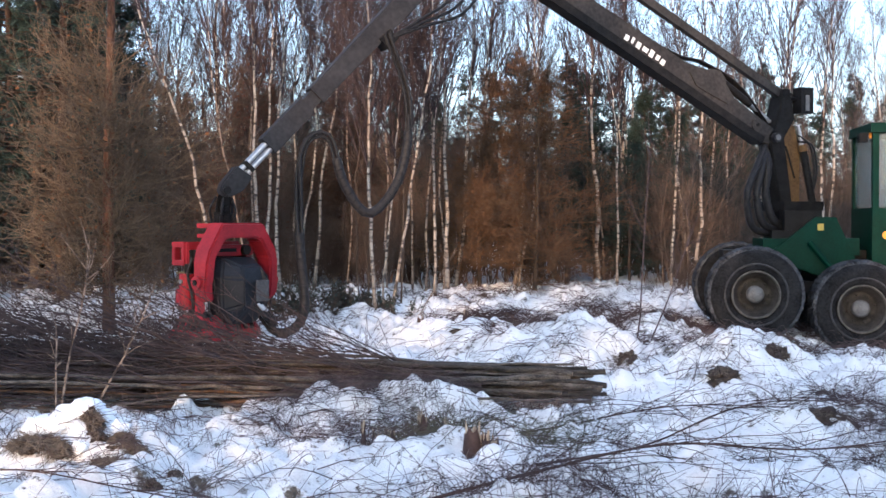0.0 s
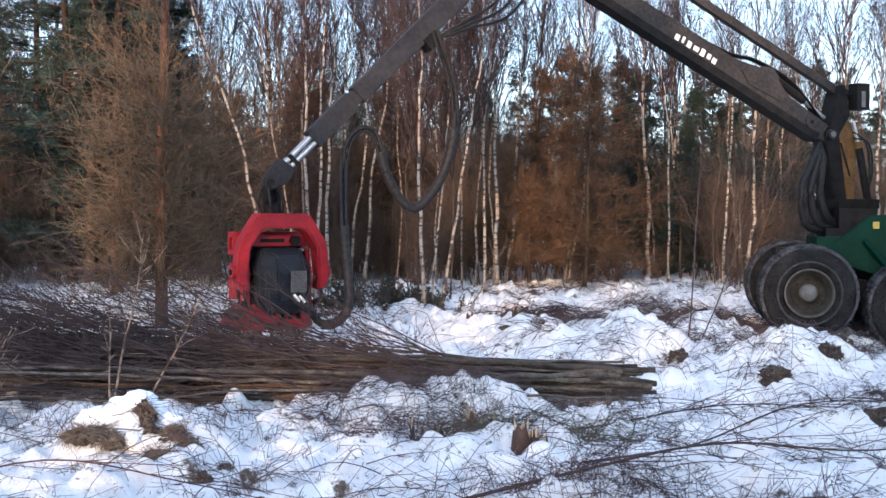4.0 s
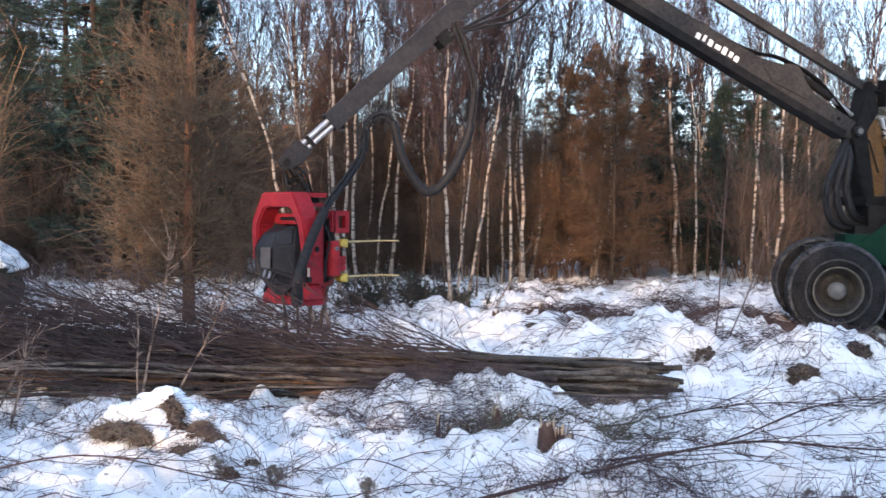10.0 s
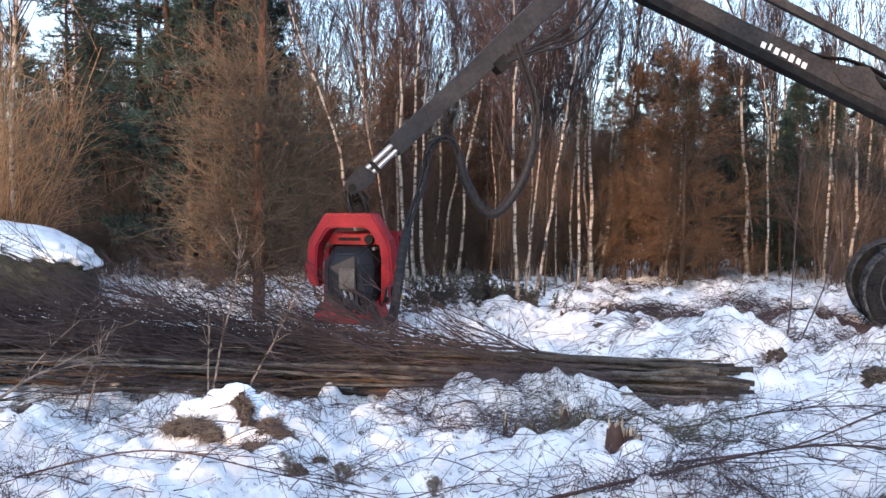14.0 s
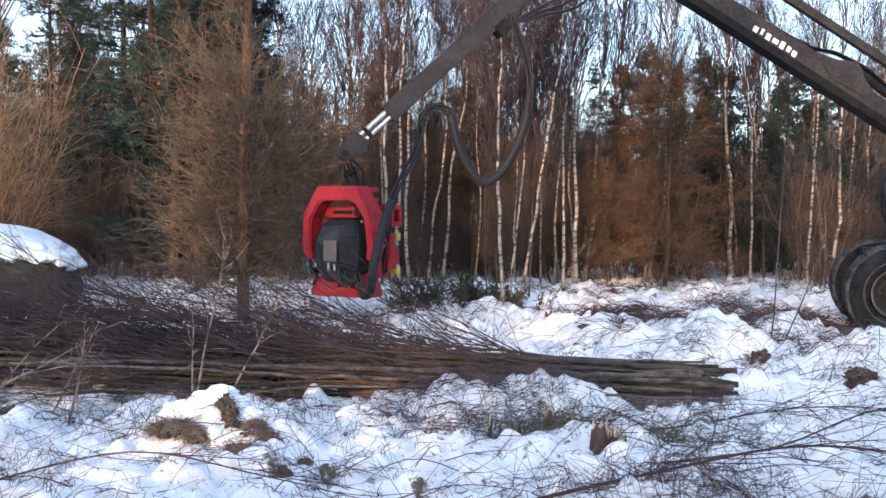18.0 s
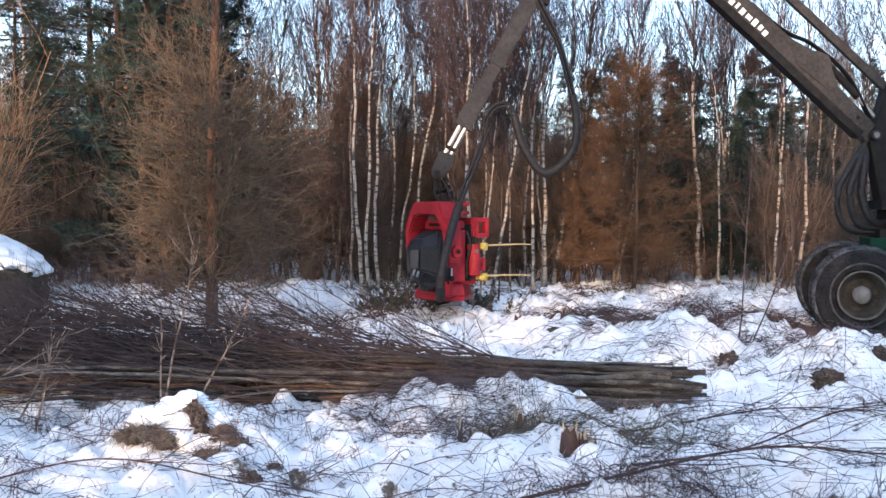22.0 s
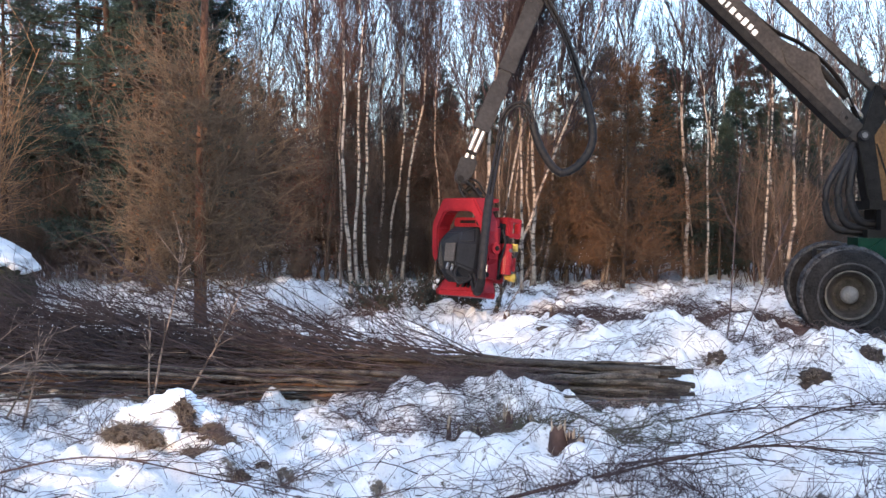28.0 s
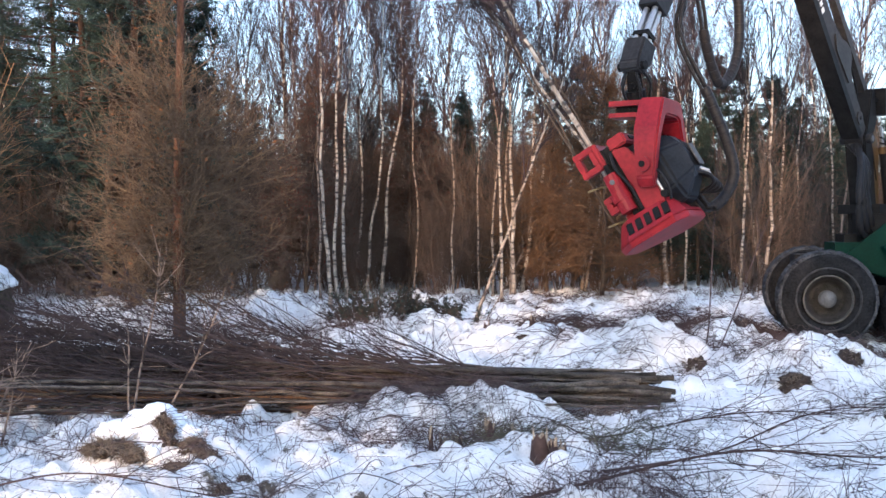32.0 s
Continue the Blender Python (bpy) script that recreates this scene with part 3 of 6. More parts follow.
spots += [(2, *at_edge(222, 25.5), 0, 0, 0.3), (2, *at_edge(208, 26.5), 0, 0, 0.45), *[(0, *at_edge(b, d), 40 * d, 0, sc) for b, d, sc in ((160, 25.5, 0.44), (185, 26.5, 0.54), (214, 25.2, 0.4), (238, 27, 0.5), (262, 26, 0.44), (300, 26, 0.46), (350, 26, 0.5), (345, 27, 0.42), (368, 29, 0.5), (392, 27.5, 0.45), (415, 29, 0.5), (-318, 23.5, 0.95), (-286, 22.0, 1.0), (-262, 23.5, 1.1), (-238, 24.5, 1.0), (150, 27, 0.5), (175, 29, 0.6), (200, 28, 0.55), (232, 30, 0.62), (262, 29, 0.6), (295, 28, 0.55), (330, 30, 0.6), (110, 28, 0.55), (60, 29, 0.5), (20, 30, 0.55))], (0, *at_edge(290, 32), 0, 0, 0.62), (0, *at_edge(130, 31), 0, 0, 0.66)]
for i in range(130):
    b, d = rsb.uniform(-540, 540), rsb.uniform(28, 55)
    spots.append((int(rsb.choice([0, 0, 1])), *at_edge(b, d), rsb.uniform(0, 360), 0, rsb.uniform(0.5, 0.72) if b < -170 else rsb.uniform(0.42, 0.64) * d / 42))
planted(conifers, spots)


def shrub_meshes(seed, tall, stems, twigs, mat, spread=0.35, leaves=0, leaf_mat=None, size=0.03):
    """A many-stemmed bush of thin upright twigs."""
    rs = np.random.RandomState(seed)
    a = rs.uniform(0, 6.28, stems)
    st = rs.normal(size=(stems, 3)) * (0.25, 0.25, 0)
    P = bent(rs, st, np.stack([np.cos(a) * spread, np.sin(a) * spread, np.ones(stems)], 1), tall * rs.uniform(0.5, 1.0, stems), 7, 0.03, 0.07)
    s, w, _, _ = along(P, rs, twigs, 0.15, 1.0)
    tw = bent(rs, s, outward(rs, w, 0.5), tall * rs.uniform(0.12, 0.35, twigs), 4, 0.03, 0.12)
    s, w, _, _ = along(tw, rs, twigs * 2, 0.1, 1.0)
    t2 = bent(rs, s, outward(rs, w, 0.6), tall * rs.uniform(0.04, 0.14, twigs * 2), 3, 0.0, 0.15)
    pieces = [("woody_base", mesh_of("woody_base", *tubes(P, np.broadcast_to(np.linspace(0.011, 0.004, 7) * tall / 3, (stems, 7)), 5), mat)),
              ("crown", mesh_of("crown", *merged([tubes(tw, np.broadcast_to(np.linspace(0.006, 0.0035, 4), (twigs, 4)), 3), tubes(t2, np.broadcast_to([0.004, 0.003, 0.002], (twigs * 2, 3)), 3)]), mat))]
    if leaves:
        s, _, _, _ = along(t2, rs, leaves, 0.0, 1.0)
        pieces.append(("foliage", mesh_of("foliage", *flakes(s + rs.normal(size=s.shape) * 0.02, size, rs), leaf_mat)))
    return pieces


shrubs = [tree("shrub", shrub_meshes(70 + i, 4.0, 16, 420, M_BROWN_TWIG), "leafless brown undergrowth bush in the wood", "bush", "undergrowth of the wood") for i in range(3)]
spots = []
for i in range(90):
    b, d = rsb.uniform(-480, 480), rsb.uniform(22.5, 27)
    spots.append((rsb.randint(0, 3), *at_edge(b, d), rsb.uniform(0, 360), 0, rsb.uniform(0.22, 0.5) * (0.5 if b > 150 else 1.0)))
for i in range(150):
    b, d = rsb.uniform(-540, 540), rsb.uniform(24, 44)
    spots.append((rsb.randint(0, 3), *at_edge(b, d), rsb.uniform(0, 360), 0, rsb.uniform(0.7, 1.35) * (0.72 if b > 150 else 1.0)))
planted(shrubs, spots)


for seed, b, d, tall in ((90, -86, 18.9, 0.5), (91, -66, 18.8, 0.7), (92, -50, 19.0, 0.75), (93, -22, 19.1, 0.6), (94, 4, 19.2, 0.5)):
    tree("low_shrub", shrub_meshes(seed, tall, 16, 210, M_DARK_BARK, spread=0.75, leaves=1000, leaf_mat=M_NEEDLE, size=0.02), "low dark olive-green shrub at the foot of birches", "bush", "low shrubs at the wood edge").matrix_basis = set_on(*at_edge(b, d))
tree("willow_bush", shrub_meshes(76, 5.2, 26, 640, M_WILLOW, spread=0.55), "tall leafless orange-brown willow bush in a painted sunlit tone beside a birch", "bush").matrix_basis = set_on(*at_edge(-462, 20.8))


def leafy_tree(name, seed, tall, wide, leaves, leaf_mat, size, label, twigs=1900, twig_mat=None, bough=0.0):
    """A slender tree that keeps some of its withered leaves on fine twigs; bough: one long low limb, in metres."""
    rs = np.random.RandomState(seed)
    stem = bent(rs, np.zeros((1, 3)), [(0.02, 0, 1)], [tall], 12, 0, 0.03)
    m = 90
    s, w, _, f = along(stem, rs, m, 0.04, 0.86)
    a = rs.uniform(0, 6.28, m)
    L = wide * (1.02 - f) ** 0.8 * rs.uniform(0.5, 1.15, m)
    way = np.stack([np.cos(a), np.sin(a), rs.uniform(-0.1, 0.6, m)], 1)
    if bough:
        s[:5] = stem[0, 3] + rs.normal(size=(5, 3)) * 0.06
        L[:5] = bough * rs.uniform(0.7, 1.0, 5)
        way[:5] = np.array([1.0, -0.15, 0.34]) + rs.normal(size=(5, 3)) * 0.12
    limb = bent(rs, s, way, L, 7, 0.01, 0.14)
    s, w, _, _ = along(limb, rs, twigs, 0.12, 1.0)
    tw = bent(rs, s, outward(rs, w, 0.45), rs.uniform(0.2, 0.7, twigs), 4, 0, 0.22)
    s, w, _, _ = along(tw, rs, twigs * 2, 0.1, 1.0)
    t2 = bent(rs, s, outward(rs, w, 0.5), rs.uniform(0.08, 0.28, twigs * 2), 3, 0.0, 0.2)
    s, _, _, _ = along(t2, rs, leaves, 0.0, 1.0)
    return tree(name, [("trunk", mesh_of("trunk", *tubes(stem, 0.045 * (1 - np.linspace(0, 1, 12) * 0.9)[None], 8), M_DARK_BARK)),
                       ("crown", mesh_of("crown", *merged([tubes(limb, np.broadcast_to(np.linspace(0.010, 0.004, 7), (m, 7)), 4), tubes(tw, np.broadcast_to(np.linspace(0.004, 0.002, 4), (twigs, 4)), 3), tubes(t2, np.broadcast_to([0.003, 0.0022, 0.0015], (twigs * 2, 3)), 3)]), twig_mat or M_BROWN_TWIG)),
                       ("foliage", mesh_of("foliage", *flakes(s + rs.normal(size=s.shape) * 0.02, size, rs), leaf_mat))], label, "tree")


leafy_tree("beech", 80, 5.0, 1.6, 9000, M_LEAF, 0.017, "young beech holding withered orange-brown leaves at the wood edge", 2600, M_BEECH_TWIG, 2.1).matrix_basis = set_on(*at_edge(132, 22.8))
leafy_tree("beech", 81, 4.8, 1.2, 4000, M_LEAF, 0.016, "slim young beech with withered orange leaves beside birches", 1900, M_BEECH_TWIG).matrix_basis = set_on(*at_edge(85, 23.6), 60)
leafy_tree("oak", 82, 5.2, 1.3, 5200, M_LEAF_RED, 0.018, "young oak with withered red-brown leaves among birches").matrix_basis = set_on(*at_edge(-118, 23.5), 20)
leafy_tree("oak", 83, 4.6, 1.3, 4200, M_LEAF_RED, 0.018, "small oak with withered dark red-brown leaves").matrix_basis = set_on(*at_edge(-30, 25), 120)


def sallow(x, y):
    """The broad tree behind the pile: one straight brown trunk and a mass of thin upswept branches."""
    rs = np.random.RandomState(90)
    tall = 9.0
    stem = bent(rs, np.zeros((1, 3)), [(0.01, 0, 1)], [tall], 14, 0, 0.015)
    m = 250
    s, w, _, f = along(stem, rs, m, 0.05, 0.42)
    up = rs.uniform(0, 1, m) < 0.12
    s2, w2, _, f2 = along(stem, rs, m, 0.42, 0.92)
    s[up], f[up] = s2[up], f2[up]
    a = rs.uniform(0, 6.28, m)
    L = 1.8 * np.where(f > 0.42, 0.55 * (1.1 - f), np.sin(np.clip((f + 0.10) / 0.58, 0, 1) * 2.75) * 0.95) * rs.uniform(0.45, 1.1, m) + 0.25
    limb = bent(rs, s, np.stack([np.cos(a), np.sin(a), rs.uniform(-0.35, 0.4, m)], 1), L, 9, 0.09, 0.17)
    s, w, _, _ = along(limb, rs, 2600, 0.15, 1.0)
    tw = bent(rs, s, outward(rs, w, 0.45), rs.uniform(0.2, 0.7, 2600), 4, 0.03, 0.24)
    s, w, _, _ = along(tw, rs, 6500, 0.1, 1.0)
    t2 = bent(rs, s, outward(rs, w, 0.5), rs.uniform(0.1, 0.35, 6500), 3, 0.02, 0.16)
    s, _, _, _ = along(t2, rs, 900, 0.0, 1.0)
    e = tree("larch", [("trunk", mesh_of("trunk", *tubes(stem, 0.098 * (1 - np.linspace(0, 1, 14) * 0.85)[None], 10), M_LARCH_BARK)),
                       ("crown", mesh_of("crown", *merged([tubes(limb, np.broadcast_to(np.linspace(0.011, 0.005, 9), (m, 9)), 4), tubes(tw, np.broadcast_to(np.linspace(0.005, 0.003, 4), (2600, 4)), 3), tubes(t2, np.broadcast_to([0.0036, 0.003, 0.002], (6500, 3)), 3)]), M_SALLOW)),
                       ("foliage", mesh_of("foliage", *flakes(s, 0.03, rs), M_LEAF))], "bushy larch with a brown trunk and thin upswept leafless branches", "tree")
    e.matrix_basis = set_on(x, y)


sallow(-3.94, 17.5)


def shade_wood_behind():
    """Unseen trees added behind the camera to keep the low sun off the clearing."""
    rs = np.random.RandomState(99)

    def spot(x0, x1, y0, y1):
        """A place outside the gap left so that the low sun reaches the beech and its birches."""
        while True:
            x, y = rs.uniform(x0, x1), rs.uniform(y0, y1)
            if not -1.75 < x - (2.4 + (y - 22) * math.tan(radians(SUN_AZ - 180))) < 1.3:
                return x, y
    for i in range(58):
        k, sc = int(rs.choice([0, 1, 5])), rs.uniform(0.8, 1.1)
        copy_thing(birches[k], set_on(*spot(-40, 22, -46, -14), rs.uniform(0, 360))).scale = (sc, sc, sc)
    for i in range(46):
        sc = rs.uniform(1.15, 1.5)
        copy_thing(conifers[0], set_on(*spot(-34, 12, -44, -26), rs.uniform(0, 360))).scale = (sc, sc, sc)


shade_wood_behind()

# ---- the pile of felled stems ----


def stem_pile():
    rs = np.random.RandomState(5)
    for i in range(112):
        L = rs.uniform(6.5, 9.5)
        r = 0.010 + 0.030 * rs.uniform(0, 1) ** 2.2
        x1 = 2.04 - abs(rs.normal()) * 0.45 + rs.uniform(-0.05, 0.1)
        y1 = 11.0 + rs.normal() * 0.20
        z1 = 0.03 + 0.31 * rs.uniform(0, 1) * max(0.15, 1 - abs(y1 - 11.0) * 2.2)
        y0 = y1 + rs.normal() * 0.55
        z0 = 0.12 + rs.uniform(0, 0.55)
        n = 30
        f = np.linspace(0, 1, n)
        P = np.stack([x1 - f * L, y1 + (y0 - y1) * f + 0.07 * np.sin(f * 7 + i), z1 + (z0 - z1) * f + 0.04 * (np.sin(f * 8 + i * 2) - math.sin(i * 2))], 1)
        R = r * (1 - 0.75 * f)
        pale = i % 19 == 0
        if pale:
            P[:, 1] -= 0.2 + 0.15 * f
            P[:, 0] -= 1.6
        e = tagged(new("felled_stem"), "long orange-brown felled stem on the pile's side" if pale else "thin felled birch stem lying in a pile on snow", "log", "felled stems in the pile")
        e.matrix_basis = Matrix.Translation(P[0])
        linked("bark", mesh_of("bark", *tubes((P - P[0] + np.r_[[[0, 0, 0]], np.convolve(rs.normal(size=n + 3), np.ones(4) / 2, 'valid')[1:, None] * (0, 0.014, 0.013) + rs.normal(size=(n - 1, 3)) * (0, 0.007, 0.006)])[None], (R * rs.uniform(0.88, 1.12, n))[None], 8), M_STEM_PALE if pale else M_STEM), e)
        bm = bmesh.new()
        bmesh.ops.create_circle(bm, cap_ends=True, segments=8, radius=r * 0.97, matrix=pose(0.003, 0, 0, 0, 90, 0))
        part("cut_face", bm, M_CUT, e, "pale sawn end")


stem_pile()


def pile_brush():
    """The twiggy tops of the felled stems: one mass of thin twigs."""
    rs = np.random.RandomState(6)
    m = 760
    x = 0.9 - 9.4 * rs.uniform(0, 1, m) ** 0.75
    full = np.clip((0.8 - x) / 4.5, 0, 1)
    s = np.stack([x, 11.1 + rs.normal(size=m) * (0.25 + 0.55 * full), 0.1 + rs.uniform(0, 1, m) * (0.22 + 0.42 * full)], 1)
    P = bent(rs, s, np.stack([-np.ones(m), rs.normal(size=m) * 0.25, rs.normal(size=m) * 0.16 + 0.10], 1), rs.uniform(0.8, 2.4, m), 7, 0.01, 0.09)
    q, w, _, _ = along(P, rs, 6800, 0.1, 1.0)
    tw = bent(rs, q, outward(rs, w, 0.45), rs.uniform(0.2, 0.7, 6800), 4, 0.03, 0.13)
    q, w, _, _ = along(tw, rs, 9500, 0.1, 1.0)
    t2 = bent(rs, q, outward(rs, w, 0.6), rs.uniform(0.1, 0.35, 9500), 3, 0.02, 0.15)
    me = mesh_of("brush", *merged([tubes(P, np.broadcast_to(np.linspace(0.0075, 0.003, 7), (m, 7)), 4), tubes(tw, np.broadcast_to(np.linspace(0.0035, 0.002, 4), (6800, 4)), 3), tubes(t2, np.broadcast_to([0.0026, 0.002, 0.0015], (9500, 3)), 3)]), M_PILE_BRUSH)
    tagged(linked("brush", me), "dark purplish brown twiggy tops of felled birches", "brush", kind="stuff")


pile_brush()


def litter(seed, m, x0, x1, y0, y1, mat, label, long=1.3, thick=0.0036, heaps=0):
    """Loose thin twigs that lie on the snow."""
    rs = np.random.RandomState(seed)
    s = np.stack([rs.uniform(x0, x1, m), rs.uniform(y0, y1, m)], 1)
    if heaps:
        c = np.stack([rs.uniform(x0, x1, heaps), rs.uniform(y0, y1, heaps)], 1)
        s = c[rs.randint(0, heaps, m)] + rs.normal(size=(m, 2)) * (0.38, 0.25)
    a = rs.normal(size=m) * 0.65 + rs.choice([0, 3.14], m)
    L = rs.uniform(0.3, 1, m) ** 1.5 * long
    n = 7
    f = np.linspace(0, 1, n)
    bend = rs.normal(size=m)[:, None] * 0.13 * f**2
    X = s[:, :1] + L[:, None] * (np.cos(a)[:, None] * f - np.sin(a)[:, None] * bend)
    Y = s[:, 1:] + L[:, None] * (np.sin(a)[:, None] * f + np.cos(a)[:, None] * bend)
    H = height(X, Y) + 0.008
    Z = np.maximum(H, H[:, :1] + (H[:, -1:] - H[:, :1]) * f + rs.uniform(0, 0.16, m)[:, None] * np.sin(f * 3.1))
    P = np.stack([X, Y, Z], -1)
    k = m * 2
    q, w, _, _ = along(P, rs, k, 0.2, 1.0)
    tw = bent(rs, q, outward(rs, w, 0.4) * (1, 1, 0.4), rs.uniform(0.1, 0.4, k), 3, 0.0, 0.1)
    me = mesh_of("twig_litter", *merged([tubes(P, np.broadcast_to(np.linspace(thick, thick * 0.4, n), (m, n)), 4), tubes(tw, np.broadcast_to([0.0022, 0.0017, 0.0012], (k, 3)), 3)]), mat)
    tagged(linked("twig_litter", me), label, "twigs", kind="stuff")


TWIGS = "thin dark birch twigs strewn over trampled snow"
BITS = "short broken twigs and bark bits on the snow"
litter(11, 70, -4.5, 0.8, 5.0, 10.3, M_LITTER, TWIGS, 1.1, 0.0042)
litter(17, 170, 0.4, 6.0, 5.2, 10.6, M_LITTER, TWIGS, 1.3, 0.0040)
litter(14, 900, -4.5, 1.0, 5.2, 10.2, M_LITTER, BITS, 0.24, 0.002, 16)
litter(18, 2200, 0.6, 6.0, 5.2, 11.5, M_LITTER, BITS, 0.2, 0.002, 40)
litter(19, 420, -0.9, 0.6, 8.9, 10.6, M_LITTER, "matted thin twigs beside the pile", 0.4, 0.0022)
litter(20, 900, 1.5, 7.5, 14.2, 19.5, M_LITTER, "trampled brush and stalks in the churned snow", 0.45, 0.004)
litter(16, 500, 1.2, 8.0, 10.4, 16.5, M_LITTER, "thin twigs and stalks strewn over lumpy snow", 0.5, 0.0032, 22)
litter(15, 1150, 1.3, 5.6, 15.8, 18.8, M_BRUSH, "low heap of dark brush at the wood edge", 0.6, 0.006, 16)
litter(13, 260, 0.1, 1.7, 8.5, 9.5, M_BRUSH_OLIVE, "grey-green broken conifer twigs pressed into the snow", 0.4, 0.003)
litter(12, 300, -6, 7, 11.8, 18.5, M_BRUSH, "thin dark twigs strewn over snow by the wood edge", 1.2, 0.004)


litter(21, 1500, -3.5, 8.5, 17.6, 22.8, M_BRUSH, "dead twigs and stalks on the snow under the first birches", 0.5, 0.0045, 46)


def fallen_branch(seed, pts, r, mat=M_BRUSH):
    rs = np.random.RandomState(seed)
    P = spline(np.array([(x, y, float(height(x, y)) + z) for x, y, z in pts]), 5)
    n = len(P)
    e = tagged(new("fallen_branch"), "long thin birch branch lying over the snow", "branch", "fallen branches")
    e.matrix_basis = Matrix.Translation(P[0])
    P = P - P[0]
    linked("stem", mesh_of("stem", *tubes(P[None], np.linspace(r, r * 0.35, n)[None], 6), mat), e)
    k = 13
    q, w, _, _ = along(P[None], rs, k, 0.25, 1.0)
    tw = bent(rs, q, outward(rs, w, 0.35) * (1, 1, 0.5), rs.uniform(0.25, 0.9, k), 5, 0.0, 0.08)
    q, w, _, _ = along(tw, rs, 30, 0.2, 1.0)
    t2 = bent(rs, q, outward(rs, w, 0.4), rs.uniform(0.1, 0.4, 30), 3, 0.0, 0.1)
    tagged(linked("spray", mesh_of("spray", *merged([tubes(tw, np.broadcast_to(np.linspace(r * 0.35, 0.0018, 5), (k, 5)), 4), tubes(t2, np.broadcast_to([0.0028, 0.002, 0.0015], (30, 3)), 3)]), mat), e), kind="stuff")


fallen_branch(1, [(0.1, 6.7, 0.05), (0.9, 7.2, 0.12), (1.9, 7.65, 0.14), (3.0, 7.9, 0.12), (4.3, 8.1, 0.05)], 0.012)
fallen_branch(2, [(1.0, 7.5, 0.05), (1.9, 8.3, 0.15), (2.9, 9.1, 0.2), (4.2, 9.7, 0.15)], 0.009)
fallen_branch(4, [(-3.2, 6.9, 0.05), (-2.3, 7.1, 0.12), (-1.4, 6.8, 0.1), (-0.6, 6.5, 0.05)], 0.007)
fallen_branch(6, [(0.4, 9.0, 0.03), (1.3, 9.4, 0.12), (2.4, 9.6, 0.12), (3.6, 10.1, 0.05)], 0.010)
fallen_branch(7, [(-4.05, 8.1, 0.02), (-3.72, 8.6, 0.28), (-3.45, 9.0, 0.5)], 0.016, M_BIRCH_THIN)


def stump(x, y, r, h, seed):
    rs = np.random.RandomState(seed)
    V, Q = lathe([(r * 1.25, -0.08), (r * 1.05, 0.06), (r, h * 0.6), (r * 0.95, h)], 14)
    V = V[:, [0, 2, 1]]
    V[:, :2] *= 1 + rs.normal(size=(len(V), 1)) * 0.06
    V[:, 2] += np.where(V[:, 2] > h * 0.9, rs.uniform(-0.07, 0.06, len(V)), 0)
    e = tagged(new("stump"), "freshly cut splintered birch stump in the snow", "stump", "cut stumps")
    linked("bark", mesh_of("bark", V, Q[:, ::-1], M_BRUSH), e)
    top = V.reshape(14, 4, 3)[:, 3]
    c = top.mean(0) - (0, 0, 0.02)
    bm = bmesh.new()
    vs = [bm.verts.new(p * (0.96, 0.96, 1)) for p in top]
    vc = bm.verts.new(c)
    for i in range(14):
        bm.faces.new((vs[i], vs[(i + 1) % 14], vc))
    part("cut_face", bm, M_SPLINTER, e, "pale splintered wood")
    for k in range(3 if r < 0.04 else 6):
        a = rs.uniform(0, 2 * math.pi)
        u = Vector((math.cos(a), math.sin(a), 0)) * r * rs.uniform(0.4, 0.85)
        n = Vector((-u.y, u.x, 0)).normalized() * r * rs.uniform(0.12, 0.3)
        t = u.normalized() * r * 0.16
        tip = u * rs.uniform(0.9, 1.5) + Vector((0, 0, h + r * rs.uniform(0.5, 1.7)))
        bm = bmesh.new()
        foot = [bm.verts.new(p + Vector((0, 0, h * 0.7))) for p in (u - n - t, u + n - t, u + n + t, u - n + t)]
        vt = bm.verts.new(tip)
        for i in range(4):
            bm.faces.new((foot[i], foot[(i + 1) % 4], vt))
        part("splinter", bm, M_SPLINTER, e)
    e.matrix_basis = set_on(x, y, rs.uniform(0, 360), 0.0)


stump(0.66, 8.25, 0.07, 0.16, 1)
stump(0.80, 8.33, 0.05, 0.09, 6)
stump(0.74, 8.18, 0.03, 0.08, 7)
stump(0.32, 8.75, 0.04, 0.2, 2)
stump(0.5, 8.8, 0.035, 0.14, 3)
stump(-0.12, 8.9, 0.018, 0.16, 4)
stump(-0.02, 9.0, 0.04, 0.1, 8)
stump(0.08, 9.02, 0.045, 0.12, 9)
for k, (x, y) in enumerate(((4.2, 16.6), (4.55, 16.9), (1.6, 16.2), (1.22, 16.6), (3.3, 17.0), (0.6, 17.2))):
    stump(x, y, 0.04 + 0.008 * (k % 3), 0.10 + 0.04 * (k % 2), 20 + k)


